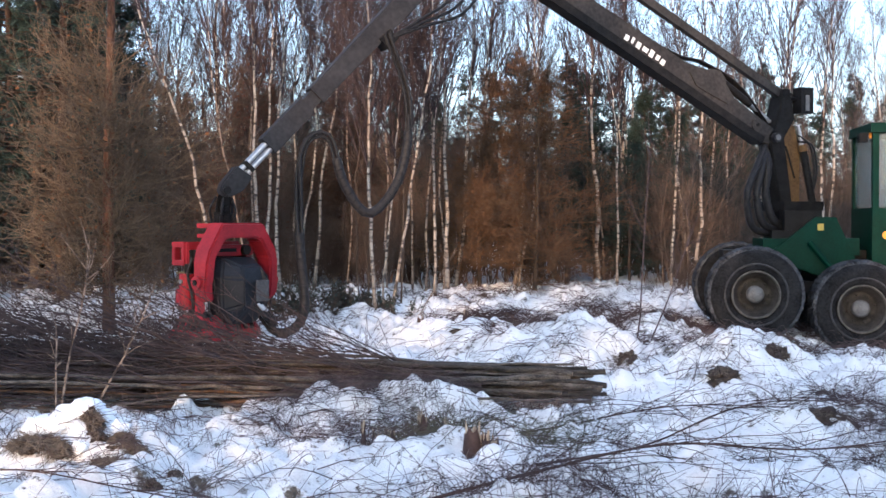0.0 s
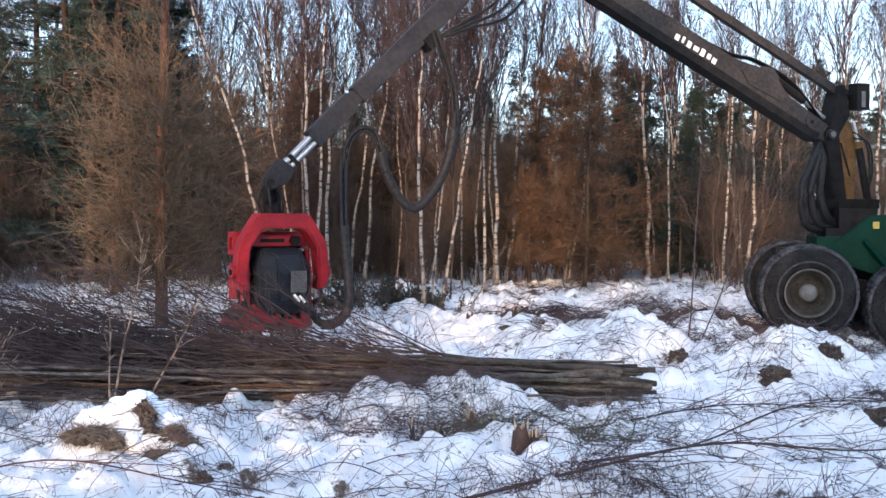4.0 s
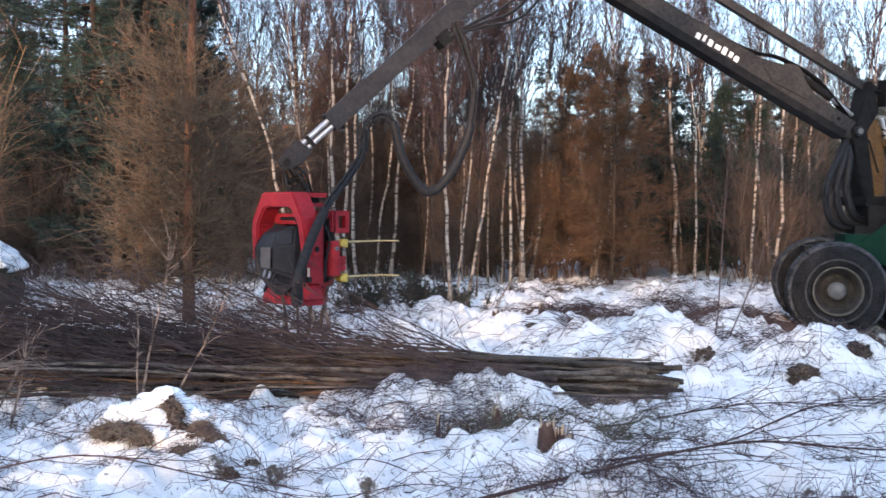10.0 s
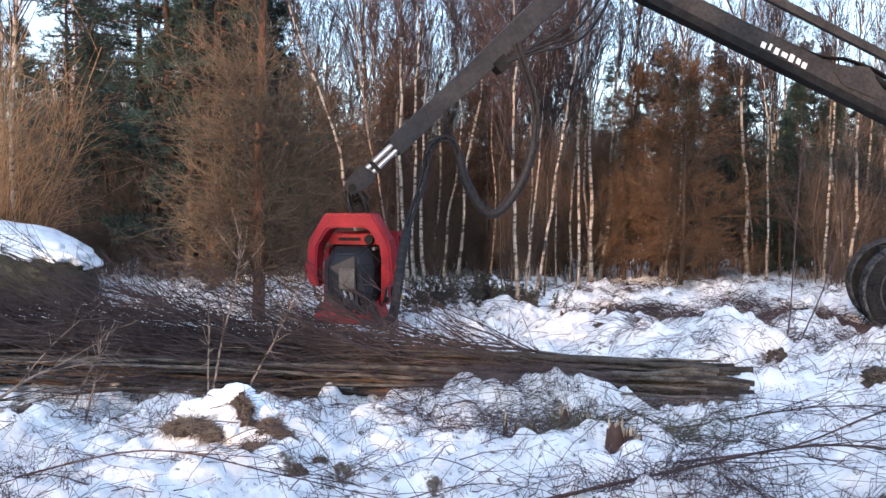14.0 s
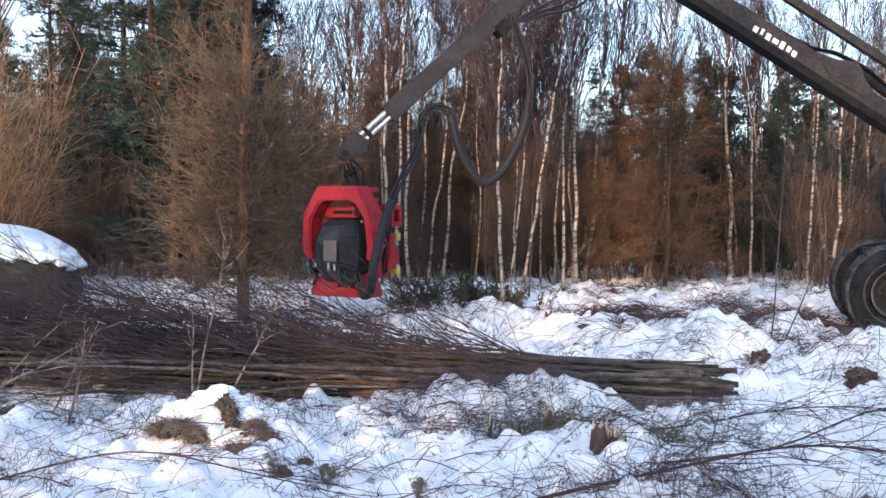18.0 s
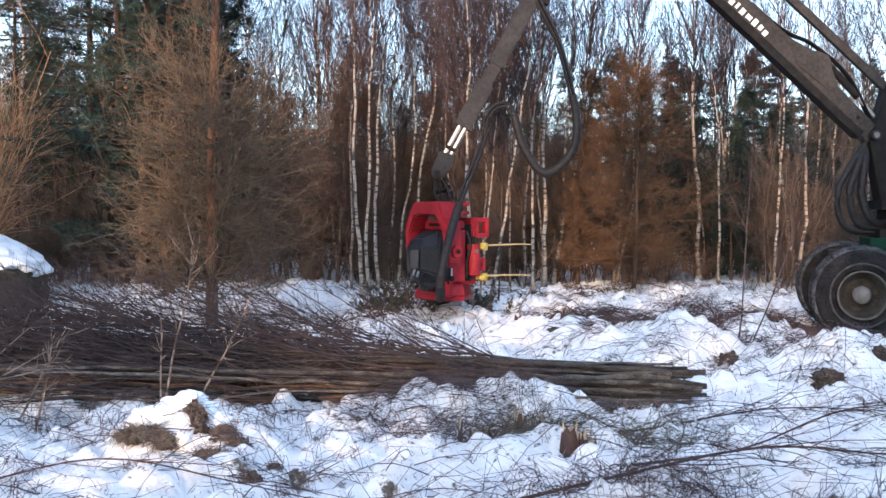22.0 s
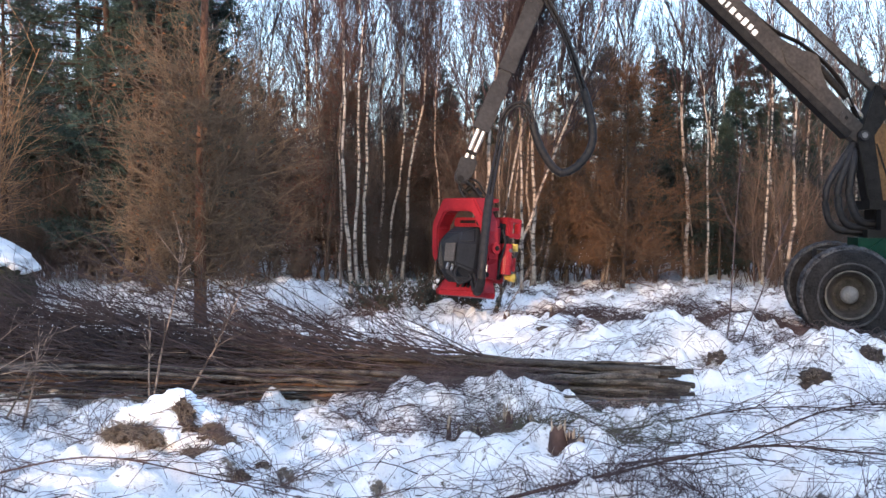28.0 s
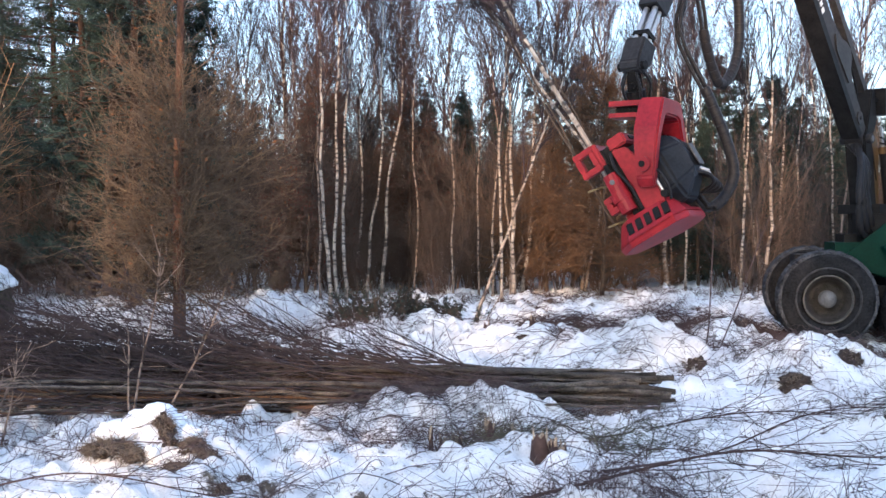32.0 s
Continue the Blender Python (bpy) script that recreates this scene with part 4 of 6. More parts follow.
def clod(x, y, r, h, seed, mat, label, tufts=0):
    """A lump of earth and matted grass that sticks out of the snow."""
    rs = np.random.RandomState(seed)
    bm = bmesh.new()
    bmesh.ops.create_icosphere(bm, subdivisions=4, radius=1)
    for v in bm.verts:
        p = v.co.copy()
        d = 0.85 + 0.45 * noise.noise(p * 1.7 + Vector((seed, 0, 0))) + 0.42 * noise.noise(p * 4.5) + 0.26 * noise.noise(p * 11)
        v.co = Vector((p.x * r * d, p.y * r * d, p.z * h * d))
    e = tagged(new("earth_clod"), label, "clod", "earth clods on the snow")
    part("lump", bm, mat, e, smooth=True)
    m = 30 + tufts * 3
    a, el = rs.uniform(0, 6.28, m), rs.uniform(-0.1, 1.5, m)
    s = np.stack([np.cos(a) * np.cos(el) * r, np.sin(a) * np.cos(el) * r, np.sin(el) * h], 1) * rs.uniform(0.7, 1.0, (m, 1))
    P = bent(rs, s, s / r * (0.4, 0.4, 0.1) + rs.normal(size=(m, 3)) * (1, 1, 0.5), rs.uniform(0.015, 0.04 + 0.0003 * tufts, m) * (0.6 + r * 2), 4, 0, 0.3, sag=0.2)
    me = mesh_of("grass", *tubes(P, np.broadcast_to([0.0028, 0.0024, 0.002, 0.001], (m, 4)), 3), M_GRASS)
    tagged(linked("grass", me, e, "matted withered grass"), kind="stuff")
    e.matrix_basis = set_on(x, y, 0, h * 0.3)


CLOD = "clod of dark frozen earth with withered grass in snow"
MAT = "mat of pale withered grass pressed into snow"
clod(-1.99, 8.27, 0.09, 0.14, 1, M_EARTH, CLOD, 210)
clod(-1.84, 8.20, 0.12, 0.12, 2, M_EARTH, CLOD, 210)
clod(-1.94, 8.14, 0.08, 0.07, 15, M_EARTH, CLOD, 60)
clod(-1.74, 8.10, 0.10, 0.10, 16, M_EARTH, CLOD, 210)
clod(-2.31, 8.04, 0.17, 0.055, 3, M_EARTH, MAT, 380)
clod(-2.14, 8.02, 0.11, 0.05, 17, M_EARTH, MAT, 300)
clod(-1.84, 7.97, 0.12, 0.055, 4, M_EARTH, MAT, 260)
clod(-1.62, 7.98, 0.08, 0.07, 5, M_EARTH, CLOD, 210)
clod(-1.72, 7.75, 0.10, 0.05, 14, M_EARTH, CLOD, 210)
clod(-1.35, 7.8, 0.06, 0.05, 18, M_EARTH, CLOD, 60)
clod(-1.42, 7.45, 0.06, 0.08, 19, M_EARTH, CLOD, 60)
clod(-0.75, 7.55, 0.05, 0.04, 20, M_EARTH, CLOD, 60)
clod(1.95, 17.2, 0.2, 0.17, 21, M_EARTH, CLOD, 80)
clod(3.0, 17.6, 0.26, 0.17, 22, M_EARTH, CLOD, 80)
clod(4.35, 17.4, 0.28, 0.17, 23, M_EARTH, CLOD, 80)
clod(4.9, 18.2, 0.34, 0.17, 24, M_EARTH, CLOD, 80)
clod(4.75, 13.6, 0.14, 0.16, 25, M_EARTH, CLOD, 80)
clod(2.55, 14.55, 0.12, 0.08, 26, M_EARTH, CLOD, 80)
clod(1.05, 15.9, 0.10, 0.08, 27, M_EARTH, CLOD, 80)
clod(5.0, 10.1, 0.22, 0.16, 28, M_EARTH, CLOD, 200)
clod(3.51, 11.9, 0.2, 0.14, 6, M_EARTH, CLOD, 120)
clod(3.6, 9.4, 0.25, 0.16, 7, M_EARTH, CLOD, 220)
clod(2.85, 13.4, 0.17, 0.12, 8, M_EARTH, CLOD, 80)
clod(4.45, 13.0, 0.16, 0.2, 9, M_EARTH, CLOD, 80)
clod(-3.7, 8.6, 0.15, 0.15, 10, M_EARTH, CLOD, 160)
clod(2.5, 17.2, 0.4, 0.12, 11, M_EARTH, CLOD, 80)
clod(3.6, 18.0, 0.45, 0.14, 12, M_EARTH, CLOD, 80)
clod(1.5, 17.6, 0.2, 0.16, 13, M_EARTH, CLOD, 60)


def snow_lump(x, y, r, h, seed, sink):
    bm = bmesh.new()
    bmesh.ops.create_icosphere(bm, subdivisions=4, radius=1)
    for v in bm.verts:
        p = v.co.copy()
        d = 0.9 + 0.28 * noise.noise(p * 1.6 + Vector((seed, 2, 0))) + 0.12 * noise.noise(p * 4) + 0.05 * noise.noise(p * 10)
        v.co = Vector((p.x * r * d, p.y * r * d, p.z * h * d))
    me = bpy.data.meshes.new("snow_lump")
    bm.to_mesh(me)
    bm.free()
    me.polygons.foreach_set("use_smooth", [True] * len(me.polygons))
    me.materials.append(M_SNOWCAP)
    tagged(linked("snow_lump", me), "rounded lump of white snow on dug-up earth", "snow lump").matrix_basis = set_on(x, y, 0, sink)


snow_lump(-2.08, 8.46, 0.22, 0.18, 3, 0.04)
snow_lump(-2.30, 8.38, 0.20, 0.10, 4, 0.06)
snow_lump(-2.00, 8.02, 0.06, 0.07, 5, 0.0)
snow_lump(-1.88, 8.44, 0.12, 0.10, 6, 0.04)


def stubble(seed, m, x0, x1, y0, y1, mat, label):
    """Tufts of short dead stalks that stand out of the snow."""
    rs = np.random.RandomState(seed)
    c = np.stack([rs.uniform(x0, x1, m), rs.uniform(y0, y1, m)], 1)
    k = rs.randint(0, m, m * 11)
    xy = c[k] + rs.normal(size=(m * 11, 2)) * rs.uniform(0.01, 0.07, m)[k][:, None]
    st = np.column_stack([xy, height(xy[:, 0], xy[:, 1]) - 0.01])
    P = bent(rs, st, rs.normal(size=(m * 11, 3)) * (0.6, 0.6, 0.2) + (0, 0, 0.7), rs.uniform(0.02, 0.11, m * 11), 4, 0.0, 0.2, sag=0.1)
    me = mesh_of("stubble", *tubes(P, np.broadcast_to([0.0026, 0.0022, 0.0018, 0.001], (m * 11, 4)), 3), mat)
    tagged(linked("stubble", me), label, "grass", kind="stuff")


stubble(61, 230, -4.5, 6.0, 5.0, 10.4, M_LITTER, "short dead stalks standing out of the snow")
stubble(62, 120, -4.5, 6.0, 5.0, 10.4, M_GRASS, "tufts of withered grass standing out of the snow")
stubble(63, 420, 1.0, 7.5, 10.5, 19.0, M_LITTER, "dead stalks and grass in the churned snow")


def snow_rock(x, y):
    rs = np.random.RandomState(31)
    e = tagged(new("boulder"), "dark mossy boulder under a thick cap of snow", "rock")
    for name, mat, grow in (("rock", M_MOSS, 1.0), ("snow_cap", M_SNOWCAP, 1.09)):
        bm = bmesh.new()
        bmesh.ops.create_icosphere(bm, subdivisions=6, radius=1)
        for v in bm.verts:
            p = v.co.copy()
            d = 1 + 0.16 * noise.noise(p * 1.5 + Vector((3, 0, 0))) + 0.07 * noise.noise(p * 5) + 0.03 * noise.noise(p * 12)
            if grow > 1:
                k = min(1.0, max(0.0, (p.z - 0.40 - 0.4 * noise.noise(p * 2.6) - 0.2 * noise.noise(p * 7)) / 0.16))
                d *= 0.96 + (grow - 0.96) * k
            b = Vector([math.copysign(abs(c) ** 0.74, c) for c in p])
            v.co = Vector((b.x * 1.55 * d, b.y * 1.1 * d, (b.z * 0.72 - 0.30 * b.x) * d + 0.54))
        part(name, bm, mat, e, smooth=True)
    e.matrix_basis = set_on(x, y, 0, 0.0)


snow_rock(-8.55, 19.0)


def sapling(x, y, tall, lean, turn, seed, mat=M_BIRCH_THIN):
    rs = np.random.RandomState(seed)
    stem = bent(rs, np.zeros((1, 3)), [(lean, 0, 1)], [tall], 8, 0, 0.05)
    q, w, _, _ = along(stem, rs, 9, 0.3, 1.0)
    tw = bent(rs, q, outward(rs, w, 0.5), rs.uniform(0.15, 0.5, 9) * tall * 0.6, 4, 0.03, 0.1)
    e = tree("sapling", [("stem", mesh_of("stem", *tubes(stem, np.linspace(0.011, 0.004, 8)[None], 6), mat))] + [("twig", mesh_of("twig", *tubes(t[None], np.linspace(0.005, 0.002, 4)[None], 4), mat)) for t in tw], "thin pale leafless sapling standing in the snow", "sapling", "saplings")
    e.matrix_basis = set_on(x, y, turn)


sapling(-2.55, 9.6, 1.3, 0.10, 0, 1)
sapling(-2.3, 9.7, 1.2, 0.42, 0, 2)
sapling(3.2, 14.6, 2.6, 0.06, 0, 3, M_LITTER)
sapling(3.4, 14.9, 2.0, 0.35, 0, 4, M_LITTER)
sapling(-3.75, 9.3, 0.95, 0.75, 0, 5)
sapling(-3.6, 9.5, 0.8, 0.3, 60, 6)
sapling(-2.62, 9.75, 0.8, -0.12, 20, 7)
sapling(0.50, 18.4, 1.5, 0.62, 0, 8)

# ---- the forwarder-type machine ----
MX, MY, MZ, MTURN = 5.47, 17.0, 0.61, 170.0   # hub of the near leading wheel, and the way the machine heads


def tyre_meshes():
    r, w = 0.70, 0.29
    side = [(0.345, -w * 0.78), (0.40, -w * 0.95), (0.50, -w), (0.60, -w * 0.97), (0.645, -w * 0.90)]
    far = [(q, -y) for q, y in side[::-1]]
    tyre = mesh_of("tyre", *lathe(side + [(0.6, 0.0)] + far, 56), M_FROST)
    prof = [(0.64, -w * 0.905), (0.665, -w * 0.88), (r - 0.03, -w * 0.72), (r - 0.015, 0), (r - 0.03, w * 0.72), (0.665, w * 0.88), (0.64, w * 0.905)]
    V, Q = lathe(prof, 112)
    V = V.reshape(112, len(prof), 3)
    for k in range(112):
        for j in range(1, 6):
            if (k + (6 - abs(j - 3) * 2)) % 4 < 2:
                V[k, j, [0, 2]] *= 1.035
    tread = mesh_of("tread", V.reshape(-1, 3), Q, M_DUST, smooth=False)
    rim = mesh_of("rim", *lathe([(0.35, -0.245), (0.345, -0.275), (0.325, -0.27), (0.305, -0.19), (0.28, -0.17), (0.255, -0.05), (0.19, -0.03), (0.15, -0.09), (0.12, -0.1), (0.0, -0.1)], 40), M_RIM)
    ring = mesh_of("rim_ring", *lathe([(0.352, -0.262), (0.350, -0.282), (0.332, -0.284), (0.322, -0.268), (0.318, -0.24)], 40), M_RIM_PALE)
    rib = mesh_of("sidewall_rib", *lathe([(0.430, -w * 0.985), (0.436, -w * 1.045), (0.452, -w * 1.05), (0.460, -w * 1.0)], 48), M_RUBBER)
    hub = mesh_of("hub", *lathe([(0.125, -0.10), (0.125, -0.17), (0.09, -0.20), (0.0, -0.205)], 20), M_HUB)
    bolt = mesh_of("bolt", *lathe([(0.018, -0.10), (0.018, -0.13), (0, -0.132)], 6), M_RIM)
    return tyre, tread, rim, hub, bolt, ring, rib


def machine():
    e = tagged(new("forest_machine"), "green six-wheeled forest machine with a bogie axle on snow", "forest machine")
    e.matrix_basis = Matrix.Translation((MX, MY, MZ)) @ pose(0, 0, 0, 0, 0, MTURN - 180)
    # local: x to the rear, y to the far side, z up from the hub
    tyre, tread, rim, hub, bolt, ring, rib = tyre_meshes()
    for x, y, z, side in ((0, 0, 0, 1), (1.48, 0, -0.2, 1), (0, 2.05, 0.03, -1), (1.48, 2.05, -0.17, -1)):
        wh = linked("wheel", tyre, e, "wide black tyre with a brown-grey rim")
        wh.matrix_basis = pose(x, y, z, 0, 20 * x, 0 if side > 0 else 180)
        linked("tread", tread, wh, "ribbed tread dusted with snow")
        linked("rim", rim, wh)
        linked("rim_ring", ring, wh, "pale worn rim edge")
        linked("sidewall_rib", rib, wh)
        linked("hub", hub, wh, "pale grey hub cap")
        for k in range(8):
            linked("bolt", bolt, wh).matrix_basis = pose(0.2 * math.cos(k * 0.785), 0, 0.2 * math.sin(k * 0.785))
    for y in (0.36, 1.45):
        part("bogie_beam", prism([(-0.1, -0.14), (0.2, -0.2), (0.74, -0.12), (1.3, -0.4), (1.6, -0.34), (1.55, -0.08), (0.9, 0.16), (0.6, 0.2), (-0.08, 0.12)], 0.24, pose(0, y, 0)), M_BLACK, e, bevel=0.015)
    part("frame", boxed((-0.35, 3.6, 0.72, 1.35, 0.30, 0.62)), M_BLACK, e, bevel=0.02)
    part("front_bracket", prism([(0.12, 0.45), (0.95, 1.12), (1.25, 1.12), (1.62, 0.3), (1.15, 0.2), (0.5, 0.42)], 0.05, pose(0, 0.42, 0)), M_GREEN, e, "green triangular side plate", bevel=0.01)
    part("front_bracket", prism([(0.12, 0.45), (0.95, 1.12), (1.25, 1.12), (1.62, 0.3), (1.15, 0.2), (0.5, 0.42)], 0.05, pose(0, 1.6, 0)), M_GREEN, e, "green triangular side plate", bevel=0.01)
    part("deck", boxed((0.2, 1.6, 0.48, 1.6, 0.55, 0.80)), M_GREEN, e, bevel=0.02)
    part("lock_cylinder", rod((0.85, 0.34, 0.75), (1.3, 0.34, 0.2), 0.04), M_GREEN, e)
    part("lock_rod", rod((1.28, 0.34, 0.22), (1.36, 0.34, 0.12), 0.02), M_CHROME, e)
    part("decal", boxed((0.98, 1.07, 0.412, 0.418, 0.92, 1.02)), M_YELLOW, e, "small yellow warning decal")
    part("crane_foot", boxed((0.35, 1.15, 0.62, 1.5, 0.78, 0.92), (0.55, 1.1, 0.7, 1.4, 0.92, 1.22)), M_BLACK, e, bevel=0.03)
    # cab
    cab = part("cab", boxed((1.75, 3.3, 0.35, 1.75, 0.25, 1.25)), M_GREEN, e, "green cab body", bevel=0.05)
    part("cab_roof", boxed((1.72, 3.35, 0.32, 1.78, 2.36, 2.50)), M_GREEN, cab, bevel=0.04)
    for x, y in ((1.8, 0.40), (1.8, 1.70), (2.55, 0.40), (2.55, 1.70), (3.25, 0.40), (3.25, 1.70)):
        part("cab_pillar", boxed((x - 0.045, x + 0.045, y - 0.045, y + 0.045, 1.25, 2.36)), M_GREEN, cab, bevel=0.01)
    for s in ((1.85, 2.5, 0.39, 0.40), (2.6, 3.2, 0.39, 0.40), (1.85, 2.5, 1.70, 1.71), (2.6, 3.2, 1.70, 1.71), (1.79, 1.80, 0.46, 1.64), (3.25, 3.26, 0.46, 1.64)):
        part("cab_window", boxed((*s, 1.27, 2.34)), M_GLASS, cab, "clear cab window")
    part("sign", boxed((2.1, 2.5, 0.335, 0.345, 1.05, 1.18)), M_YELLOW, cab, "yellow sign with dark bars")
    for k in range(3):
        part("sign_bar", boxed((2.14 + k * 0.11, 2.21 + k * 0.11, 0.329, 0.334, 1.08, 1.15)), M_BLACK, cab)
    part("tail_lamp", rod((1.95, 0.36, 0.85), (1.95, 0.33, 0.85), 0.06, 16), M_AMBER, cab)
    part("seat", boxed((2.3, 2.85, 0.8, 1.3, 1.25, 1.45), (2.75, 2.9, 0.8, 1.3, 1.45, 2.05)), M_BLACK, cab, bevel=0.04)
    part("beacon", rod((1.78, 0.5, 2.28), (1.78, 0.5, 2.5), 0.05, 14), M_AMBER, cab, "amber beacon")
    part("work_lamp", boxed((1.58, 1.70, 0.42, 0.58, 2.22, 2.36)), M_BLACK, cab, bevel=0.02)
    part("lamp_arm", rod((1.64, 0.5, 2.29), (1.80, 0.5, 2.40), 0.015), M_BLACK, cab)


machine()

# ---- the crane ----
AXIS = Vector((6.607, 18.263, 2.953))      # slewing axis, at the height of the boom's foot pin
FOOT, BOOM_L = 0.6, 5.72
SLEW = [(0, 19.15), (8, 18.74), (9, 16.45), (14, 15.00), (18, 14.87), (20, 9.26), (21, 3.87), (22, 2.30), (29, 2.51), (29.5, 8.08), (30, 15.23), (31, 37.72), (31.5, 44.82), (32, 48.39)]
BOOM = [(0, 28.16), (0.5, 27.29), (1, 27.44), (1.5, 27.34), (2, 27.44), (2.5, 27.55), (3, 27.37), (3.5, 27), (5.5, 26.85), (6, 30.18), (6.5, 33.6), (7, 31.66), (7.5, 32.84), (8, 30.6), (8.5, 28.9), (9, 27.21), (9.5, 26.98), (10, 26.82), (10.5, 27.08), (11, 24.72), (11.5, 24.57), (12, 23.49), (12.5, 23.29), (13, 23.11), (13.5, 23.14), (14, 23.23), (14.5, 23.46), (16.5, 25.31), (17, 25.72), (17.5, 26.04), (18, 28.94), (18.5, 32.47), (19, 35.96), (19.5, 38.07), (20, 41.14), (20.5, 44.29), (21, 44.5), (21.5, 44.68), (22, 42.83), (22.5, 42.74), (23, 42.54), (23.5, 41.83), (24, 40.86), (24.5, 40.37), (25, 41.48), (25.5, 42.13), (27.5, 42.7), (28, 43.26), (28.5, 44.03), (29, 44.21), (29.5, 48.64), (30, 50.6), (30.5, 50.43), (31, 49.26), (31.5, 48.24), (32, 49.49)]
STICK = [(0, 46.15), (0.5, 45.92), (1, 46), (1.5, 45.78), (2, 45.79), (2.5, 45.82), (3, 45.41), (3.5, 44.89), (5.5, 43.7), (6, 41.04), (6.5, 38.54), (7, 40.04), (7.5, 39.23), (8, 40.38), (8.5, 40.92), (9, 41.81), (9.5, 41.87), (10, 42.05), (10.5, 42.47), (11, 42.64), (11.5, 42.85), (12, 43.04), (12.5, 43.14), (13, 43.12), (13.5, 43.17), (14, 43.26), (14.5, 43.53), (16.5, 43.82), (17, 43.88), (17.5, 44.02), (18, 42.48), (18.5, 42.31), (19, 43.95), (19.5, 45.53), (20, 47.89), (20.5, 52.14), (21, 58.15), (21.5, 59.92), (22, 61.6), (22.5, 61.81), (23, 61.67), (23.5, 61.68), (24, 62.36), (24.5, 64.08), (25, 65.94), (25.5, 66.76), (27.5, 67.38), (28, 67.21), (28.5, 68.06), (29, 67.71), (29.5, 63.14), (30, 59.91), (30.5, 57.56), (31, 56.44), (31.5, 57.49), (32, 57.43)]
REACH = [(0, 4.65), (1.5, 4.58), (2.5, 4.6), (5.5, 4.54), (6.5, 4.59), (7.5, 4.59), (9.5, 4.39), (10.5, 4.46), (12.5, 4.35), (14, 4.34), (17.5, 4.39), (18.5, 4.58), (19.5, 4.7), (20.5, 4.76), (23.5, 4.79), (25.5, 4.7), (29.5, 4.68), (30.5, 4.52), (31, 4.33), (31.5, 4.23), (32, 4.27)]
SWAY = [(0, -0.24), (1, -0.22), (2, -0.24), (3, -0.2), (3.5, -0.15), (5.5, -0.15), (6, -0.13), (6.5, -0.07), (7, -0.07), (7.5, -0.04), (8, -0), (8.5, 0.03), (9, 0.03), (9.5, -0), (10.5, -0), (11, 0), (11.5, -0.05), (12, -0.06), (12.5, -0.08), (13, -0.08), (13.5, -0.09), (14, -0.09), (14.5, -0.06), (16.5, -0.18), (17, -0.14), (17.5, -0.12), (18, -0.06), (18.5, -0.09), (19, -0.16), (20, -0.17), (20.5, -0.15), (21, 0.03), (21.5, 0.02), (22, 0.02), (22.5, 0.02), (23, 0.02), (23.5, 0.03), (24, -0), (24.5, 0.01), (25, 0.01), (25.5, -0.01), (27.5, 0.14), (28, 0.15), (28.5, 0.1), (29, 0.14), (29.5, -0.06), (30, -0.14), (30.5, -0.12), (31, -0.09), (31.5, -0.05), (32, -0.04)]
DROP = [(0, -0.07), (1, -0.05), (2, -0.06), (3, -0.06), (3.5, -0.04), (5.5, -0.08), (6, -0.04), (6.5, -0.02), (7, -0.06), (7.5, -0.04), (8, -0.04), (8.5, -0.02), (9, -0.02), (9.5, -0.03), (10.5, -0.04), (11, -0.06), (11.5, -0.06), (12, -0.03), (12.5, 0), (13, 0.02), (13.5, 0.02), (14, 0.01), (14.5, 0.02), (16.5, 0.02), (17, 0.01), (17.5, -0.02), (18, -0.08), (18.5, -0.11), (19, -0.1), (20, -0.15), (20.5, -0.14), (21, -0.18), (21.5, -0.16), (22, -0.13), (22.5, -0.11), (23, -0.11), (23.5, -0.09), (24, -0.06), (24.5, -0.04), (25, -0.02), (25.5, -0), (27.5, -0), (28, -0.01), (28.5, -0.02), (29, -0.03), (29.5, -0.04), (30, -0.03), (30.5, -0.02), (31, -0), (31.5, -0.02), (32, -0.07)]
TURN = [(0, 42), (2, 36), (3.5, 28), (5, 4), (5.5, -4), (6, -6), (7, -28), (8, -36), (9, -45), (9.5, -53), (10.5, -54), (11, -33), (12, -25), (14.5, -22), (16.5, 2), (17.5, 0), (18, -38), (18.5, -52), (19.5, -54), (20.5, -56), (21, -56), (22, -57), (22.5, -40), (23, -38), (24, -44), (25, -55), (27.5, -49), (28.5, -42), (29, -36), (29.5, 10), (30, 44), (30.5, 48), (31, 54), (31.5, 66), (32, 73)]
TILT = [(0, 0), (24, 0), (25, 13), (26.5, 12), (28, 7), (29, 2), (30, 0), (30.8, 0), (31.2, 4), (31.4, 10), (31.6, 18), (31.8, 25), (32, 31)]
ARMS = [(0, 0), (7.0, 0), (7.8, 1), (11.2, 1), (11.8, 0), (18.8, 0), (19.4, 1), (24.8, 1), (26.2, 0), (32, 0)]


def smooth_at(rows, t):
    """The value at t on a smooth line through the rows, with no overshoot."""
    x, y = [r[0] for r in rows], [r[1] for r in rows]
    i = max(0, min(len(x) - 2, int(np.searchsorted(x, t, side="right")) - 1))
    d = [(y[k + 1] - y[k]) / (x[k + 1] - x[k]) for k in range(len(x) - 1)]

    def slope(k):
        if k == 0 or k == len(x) - 1 or d[k - 1] * d[k] <= 0:
            return 0.0
        return 2 * d[k - 1] * d[k] / (d[k - 1] + d[k])
    h = x[i + 1] - x[i]
    s = min(1.0, max(0.0, (t - x[i]) / h))
    return (2 * s**3 - 3 * s**2 + 1) * y[i] + (s**3 - 2 * s**2 + s) * h * slope(i) + (3 * s**2 - 2 * s**3) * y[i + 1] + (s**3 - s**2) * h * slope(i + 1)


